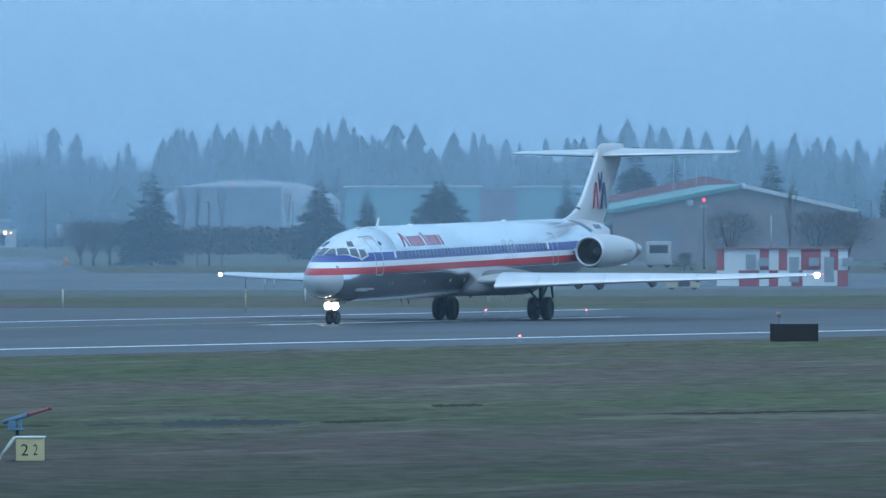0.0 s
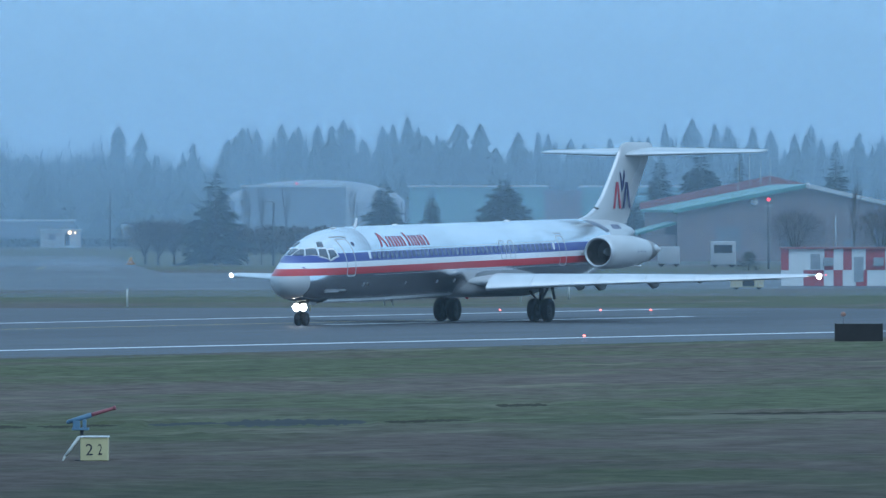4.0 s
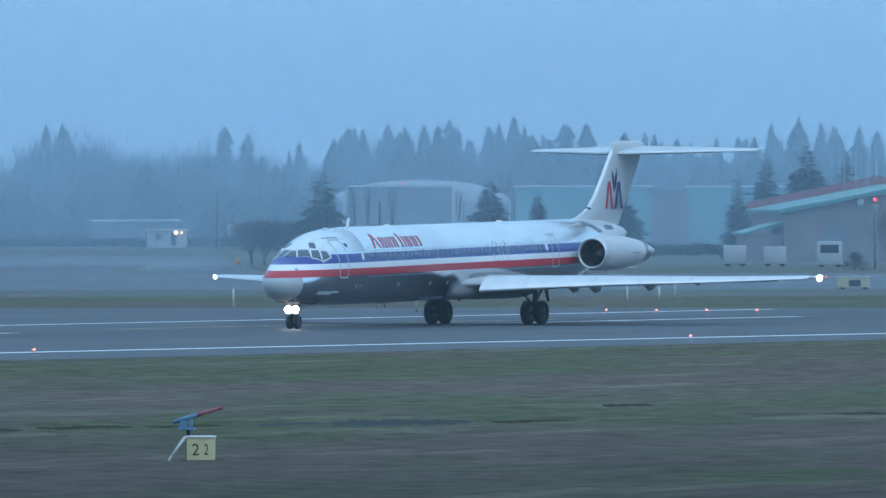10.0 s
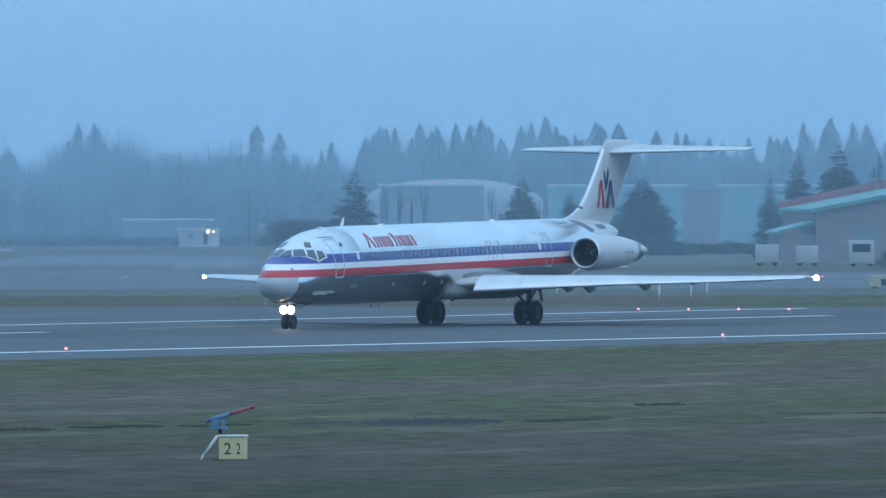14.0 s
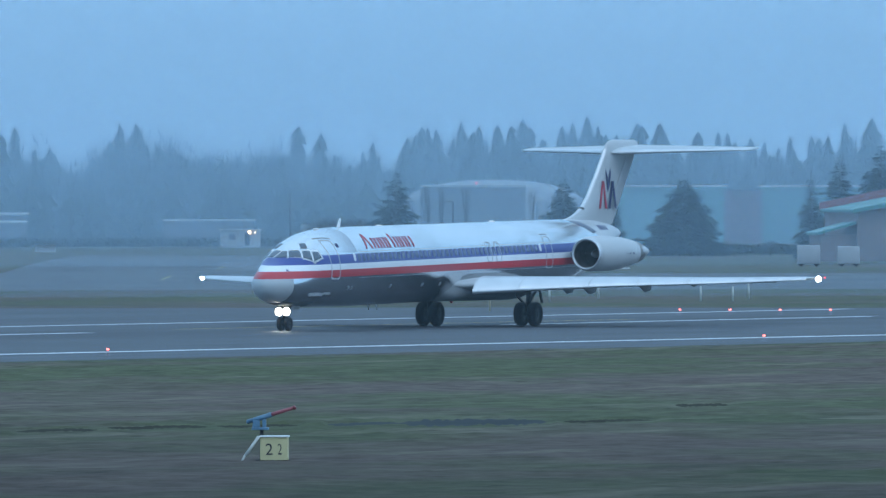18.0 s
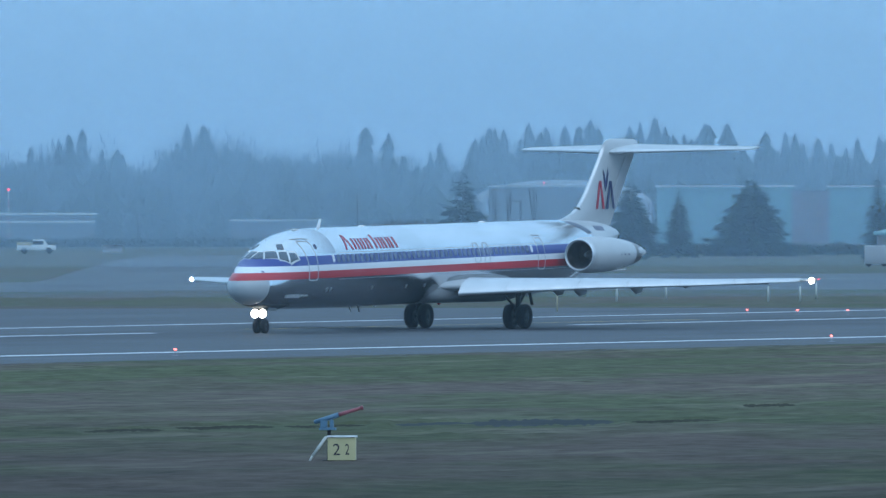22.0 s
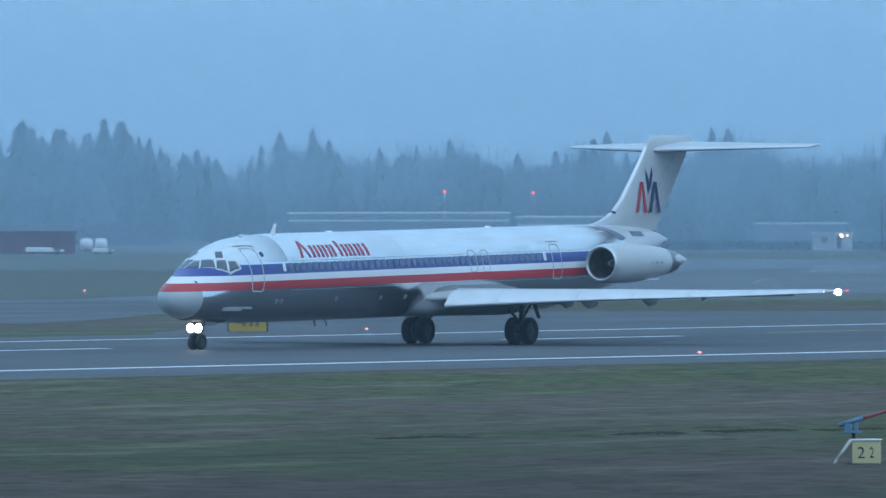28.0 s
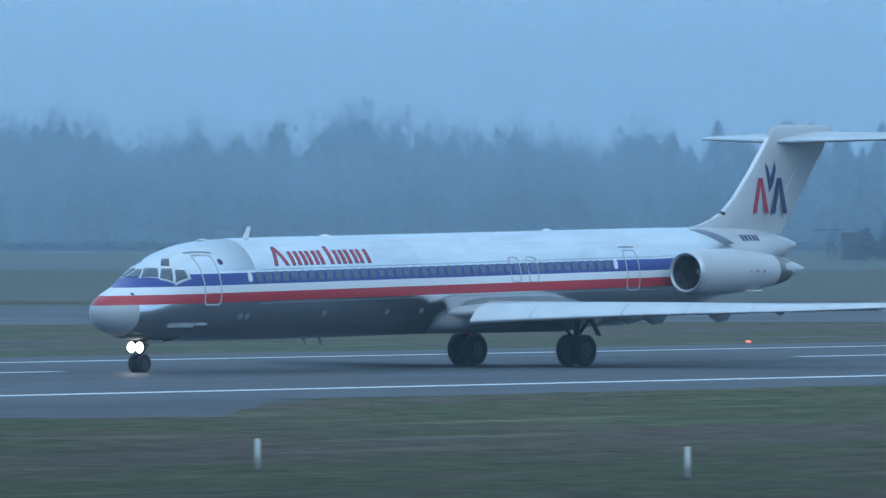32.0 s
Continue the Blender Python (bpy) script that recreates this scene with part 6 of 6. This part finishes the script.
for x, y in ((395.3, 196.1), (347.5, 200.6), (294.0, 202.5)):
    edge_light(x, y, EDGE_GLOW, "near edge lights", "glowing reddish runway edge light")
for x, y in ((354.0, 255.7), (410.0, 254.5), (598.0, 394.0), (637.5, 430.1)):
    edge_light(x, y, EDGE_GLOW, "far edge lights", "glowing reddish runway edge light")
for k in range(4):
    edge_light(492.5 + 0.95 * k, 249.3 - 2.5 * k, EDGE_GLOW, "runway end lights", "glowing red runway end light")


def post(x, y, h, w, material, label, cap=False):
    t = thing("marker_post", label, "post", pose(x, y, 0))
    bm = bmesh.new()
    tube(bm, (0, 0, 0), (0, 0, h), w / 2, w / 2 * 0.92, 12)
    ball(bm, (0, 0, h), w / 2 * 0.92, 1, 1, 0.4, 12, 6)
    part("shaft", bm, material, t, "", True)
    bm = bmesh.new()
    tube(bm, (0, 0, 0), (0, 0, 0.03), w * 0.6, w * 0.55, 12)
    part("foot", bm, STEEL, t, "", True)
    return t


PALE_POST = mottled("weathered_white_plastic", (0.48, 0.49, 0.46), 0.6, 0, 6.0, 0.15)
for x, y in ((178.6, 130.6), (179.5, 143.0)):
    post(x, y, 0.70, 0.13, PALE_POST, "short weathered white marker post in grass")
for x, y, h in ((523.7, 289.1, 1.0), (641.6, 338.1, 0.85), (646.2, 339.8, 0.8), (558.2, 291.4, 0.8), (560.3, 282.2, 0.9), (561.0, 280.4, 0.9), (575.0, 286.3, 1.05), (577.1, 297.8, 0.8)):
    post(x, y, h, 0.12, PALE_POST, "thin white marker post")
t = thing("marker_pole", "thin dark pole with a dull yellow lower half", "post", pose(502.9, 266.2, 0))
bm = bmesh.new()
tube(bm, (0, 0, 0), (0, 0, 1.25), 0.045, 0.045, 10)
part("lower_section", bm, TAN_PAINT, t, "dull yellow lower section", True)
bm = bmesh.new()
tube(bm, (0, 0, 1.25), (0, 0, 1.95), 0.035, 0.03, 8)
part("upper_section", bm, GREY_WALL, t, "", True)
bpart("crossbar", (-0.22, 0.22, -0.03, 0.03, 1.05, 1.13), GREY_WALL, t)
t = thing("orange_marker", "small orange cone beside the apron", "marker", facing(61.12, 1030))
bm = bmesh.new()
tube(bm, (0, 0, 0.06), (0, 0, 0.75), 0.42, 0.08, 12)
block(bm, -0.5, 0.5, -0.5, 0.5, 0, 0.06)
part("cone", bm, mottled("orange_plastic", (0.6, 0.25, 0.04), 0.5), t, "", True)


def field_sign(az, d, w, h, face, label, turn=0, bars=False):
    t = thing("taxiway_sign", label, "airfield sign", facing(az, d, 0, turn))
    bm = bmesh.new()
    block(bm, -w / 2, w / 2, -0.12, 0.12, 0.05, h, 0.02)
    body = part("cabinet", bm, face, t, "", False)
    for x in (-w * 0.36, 0, w * 0.36):
        bm = bmesh.new()
        tube(bm, (x, 0, 0), (x, 0, 0.07), 0.045, 0.045, 8)
        part("leg", bm, STEEL, t, "", True)
    for x in (-w / 2 + 0.01, w / 2 - 0.01):
        bpart("end_frame", (x - 0.03, x + 0.03, -0.14, 0.14, 0.04, h + 0.015), BLACK, t, "black end frame")
    if bars:
        bpart("legend_bar", (-w * 0.30, -w * 0.04, -0.134, -0.121, h * 0.48, h * 0.62), LEGEND, t, "plain dull bar")
        bpart("legend_bar", (-w * 0.14, -w * 0.05, -0.134, -0.121, h * 0.36, h * 0.74), LEGEND, t, "plain dull bar")
        for k in range(2):
            bpart("legend_bar", (w * (0.04 + 0.15 * k), w * (0.13 + 0.15 * k), -0.134, -0.121, h * 0.34, h * 0.76), LEGEND, t, "plain dull bar")
    return t


field_sign(65.125, 437, 1.98, 0.80, BLACK, "black back of a taxiway sign beside the runway")
field_sign(58.785, 612, 1.55, 0.78, BLACK, "black back of a distant taxiway sign")
t = field_sign(55.273, 517, 1.8, 0.78, BLACK, "black taxiway sign with a dull orange panel on grass")
bpart("patch", (-0.84, -0.1, -0.134, -0.121, 0.14, 0.70), mottled("dull_orange_panel", (0.20, 0.065, 0.05), 0.6, 0, 3.0, 0.2), t, "dull orange-red panel")
field_sign(57.517, 489.5, 1.86, 0.84, YELLOW_PAINT, "yellow taxiway sign with dark unreadable legend", 0, True)
t = thing("sign_lamp", "small orange lamp behind the black sign", "lamp", facing(65.04, 470))
bm = bmesh.new()
tube(bm, (0, 0, 0), (0, 0, 0.75), 0.03, 0.03, 8)
part("stem", bm, GREY_WALL, t, "", True)
bm = bmesh.new()
ball(bm, (0, 0, 0.85), 0.13, 1, 1, 0.9, 10, 6)
part("head", bm, mottled("orange_glass", (0.34, 0.15, 0.10), 0.3), t, "orange lamp head", True)


# ---- numbered box and bird-scare cannon ----
def digit(text, size, x, z, y, parent):
    cu = bpy.data.curves.new("digit", "FONT")
    cu.body, cu.size, cu.extrude, cu.align_x = text, size, 0.002, "CENTER"
    tmp = new("digit", cu)
    me = bpy.data.meshes.new_from_object(tmp.evaluated_get(bpy.context.evaluated_depsgraph_get()))
    bpy.data.objects.remove(tmp)
    me.materials.clear()
    me.materials.append(INK)
    o = new("numeral", me)
    o.parent, o.matrix_basis = parent, pose(x, y, z, 90, 0, 0)
    o["label"] = "dark painted numeral"
    return o


def number_box():
    t = thing("number_box", "pale yellow box with dark painted numerals on the grass", "marker box", facing(60.925, 234, 0, -4))
    bm = bmesh.new()
    block(bm, -0.343, 0.276, 0, 0.42, 0.03, 0.55, 0.012)
    case = part("case", bm, PALE_YELLOW, t, "pale yellow painted board case")
    bpart("lid", (-0.368, 0.30, -0.03, 0.46, 0.55, 0.58), WHITE_PAINT, t, "thin white lid", 0.005)
    for x in (-0.28, 0.215):
        bpart("skid", (x - 0.03, x + 0.03, 0.02, 0.40, 0, 0.03), POLE, t)
    bm = bmesh.new()
    tube(bm, (-0.37, -0.02, 0.565), (-0.67, -0.12, 0.13), 0.036, 0.036, 8)
    tube(bm, (-0.67, -0.12, 0.14), (-0.75, -0.14, 0.0), 0.030, 0.020, 8)
    part("strut", bm, PALE_POST, t, "slanting white strut", True)
    digit("2", 0.37, -0.14, 0.15, -0.004, case)
    n2 = digit("2", 0.35, 0.10, 0.16, -0.004, case)
    n2.scale = (0.62, 1, 1)
    c = thing("scare_cannon", "blue gas cannon with a red barrel on a post", "bird scarer", facing(60.85, 234.7, 0, -4))
    bm = bmesh.new()
    tube(bm, (0, 0, 0), (0, 0, 0.70), 0.045, 0.04, 10)
    tube(bm, (0, 0, 0), (0, 0, 0.03), 0.16, 0.16, 12)
    part("stand", bm, POLE, c, "", True)
    bm = bmesh.new()
    block(bm, -0.22, 0.16, -0.13, 0.13, 0.70, 0.755, 0.01)
    part("turntable", bm, BLUE_PAINT, c, "dark blue turntable")
    bm = bmesh.new()
    block(bm, -0.20, -0.04, -0.09, 0.09, 0.755, 0.915, 0.015)
    block(bm, 0.02, 0.10, -0.09, 0.09, 0.755, 0.935, 0.015)
    part("gas_box", bm, BLUE_PAINT, c, "blue gas valve box")
    bm = bmesh.new()
    tube(bm, (-0.30, 0, 0.885), (0.22, 0, 1.045), 0.050, 0.058, 14)
    ball(bm, (-0.30, 0, 0.885), 0.050, 1, 1, 1, 12, 8)
    part("breech", bm, BLUE_PAINT, c, "blue breech tube", True)
    bm = bmesh.new()
    tube(bm, (0.20, 0, 1.04), (0.75, 0, 1.205), 0.044, 0.038, 14)
    tube(bm, (0.71, 0, 1.193), (0.77, 0, 1.211), 0.046, 0.050, 14)
    part("barrel", bm, CANNON_RED, c, "faded red barrel", True)


number_box()

# ---- what moves ----
PANES = [[(2.36, 90), (2.84, 90), (2.86, 85.5), (2.43, 75.5)], [(2.46, 72.5), (2.88, 83), (3.10, 65), (2.83, 51)], [(2.86, 48), (3.15, 60), (3.46, 50), (3.2, 31.5)],
         [(3.29, 28.5), (3.53, 45.5), (3.88, 39.5), (3.9, 27)], [(3.28, 65.5), (3.54, 74), (3.77, 67), (3.48, 56)]]
SURROUNDS = [[(2.81, 46), (3.10, 64), (3.52, 53), (3.25, 26)], [(3.23, 24), (3.49, 51), (3.96, 43), (4.02, 24)], [(2.40, 76), (2.90, 86), (3.14, 66), (2.86, 47)]]
airliner, wheels = build_airliner()


def motions():
    walk(airliner, [(t, pose(x, y, 0, 0, 0, a)) for t, x, y, a in TAXI])
    ts = np.array([r[0] for r in TAXI])
    run = np.concatenate([[0], np.cumsum(np.hypot(np.diff([r[1] for r in TAXI]), np.diff([r[2] for r in TAXI])))])
    for ob, c, r in wheels:
        rows, last = [], -9.0
        for k in range(32 * FPS + 1):
            turn = math.degrees(float(np.interp(k / FPS, ts, run)) / r)
            ahead = math.degrees(float(np.interp((k + 1) / FPS, ts, run)) / r)
            if k in (0, 32 * FPS) or ahead - last > 84:
                rows.append((k / FPS, pose(c[0], c[1], c[2], 0, turn, 0)))
                last = turn
        walk(ob, rows)


motions()
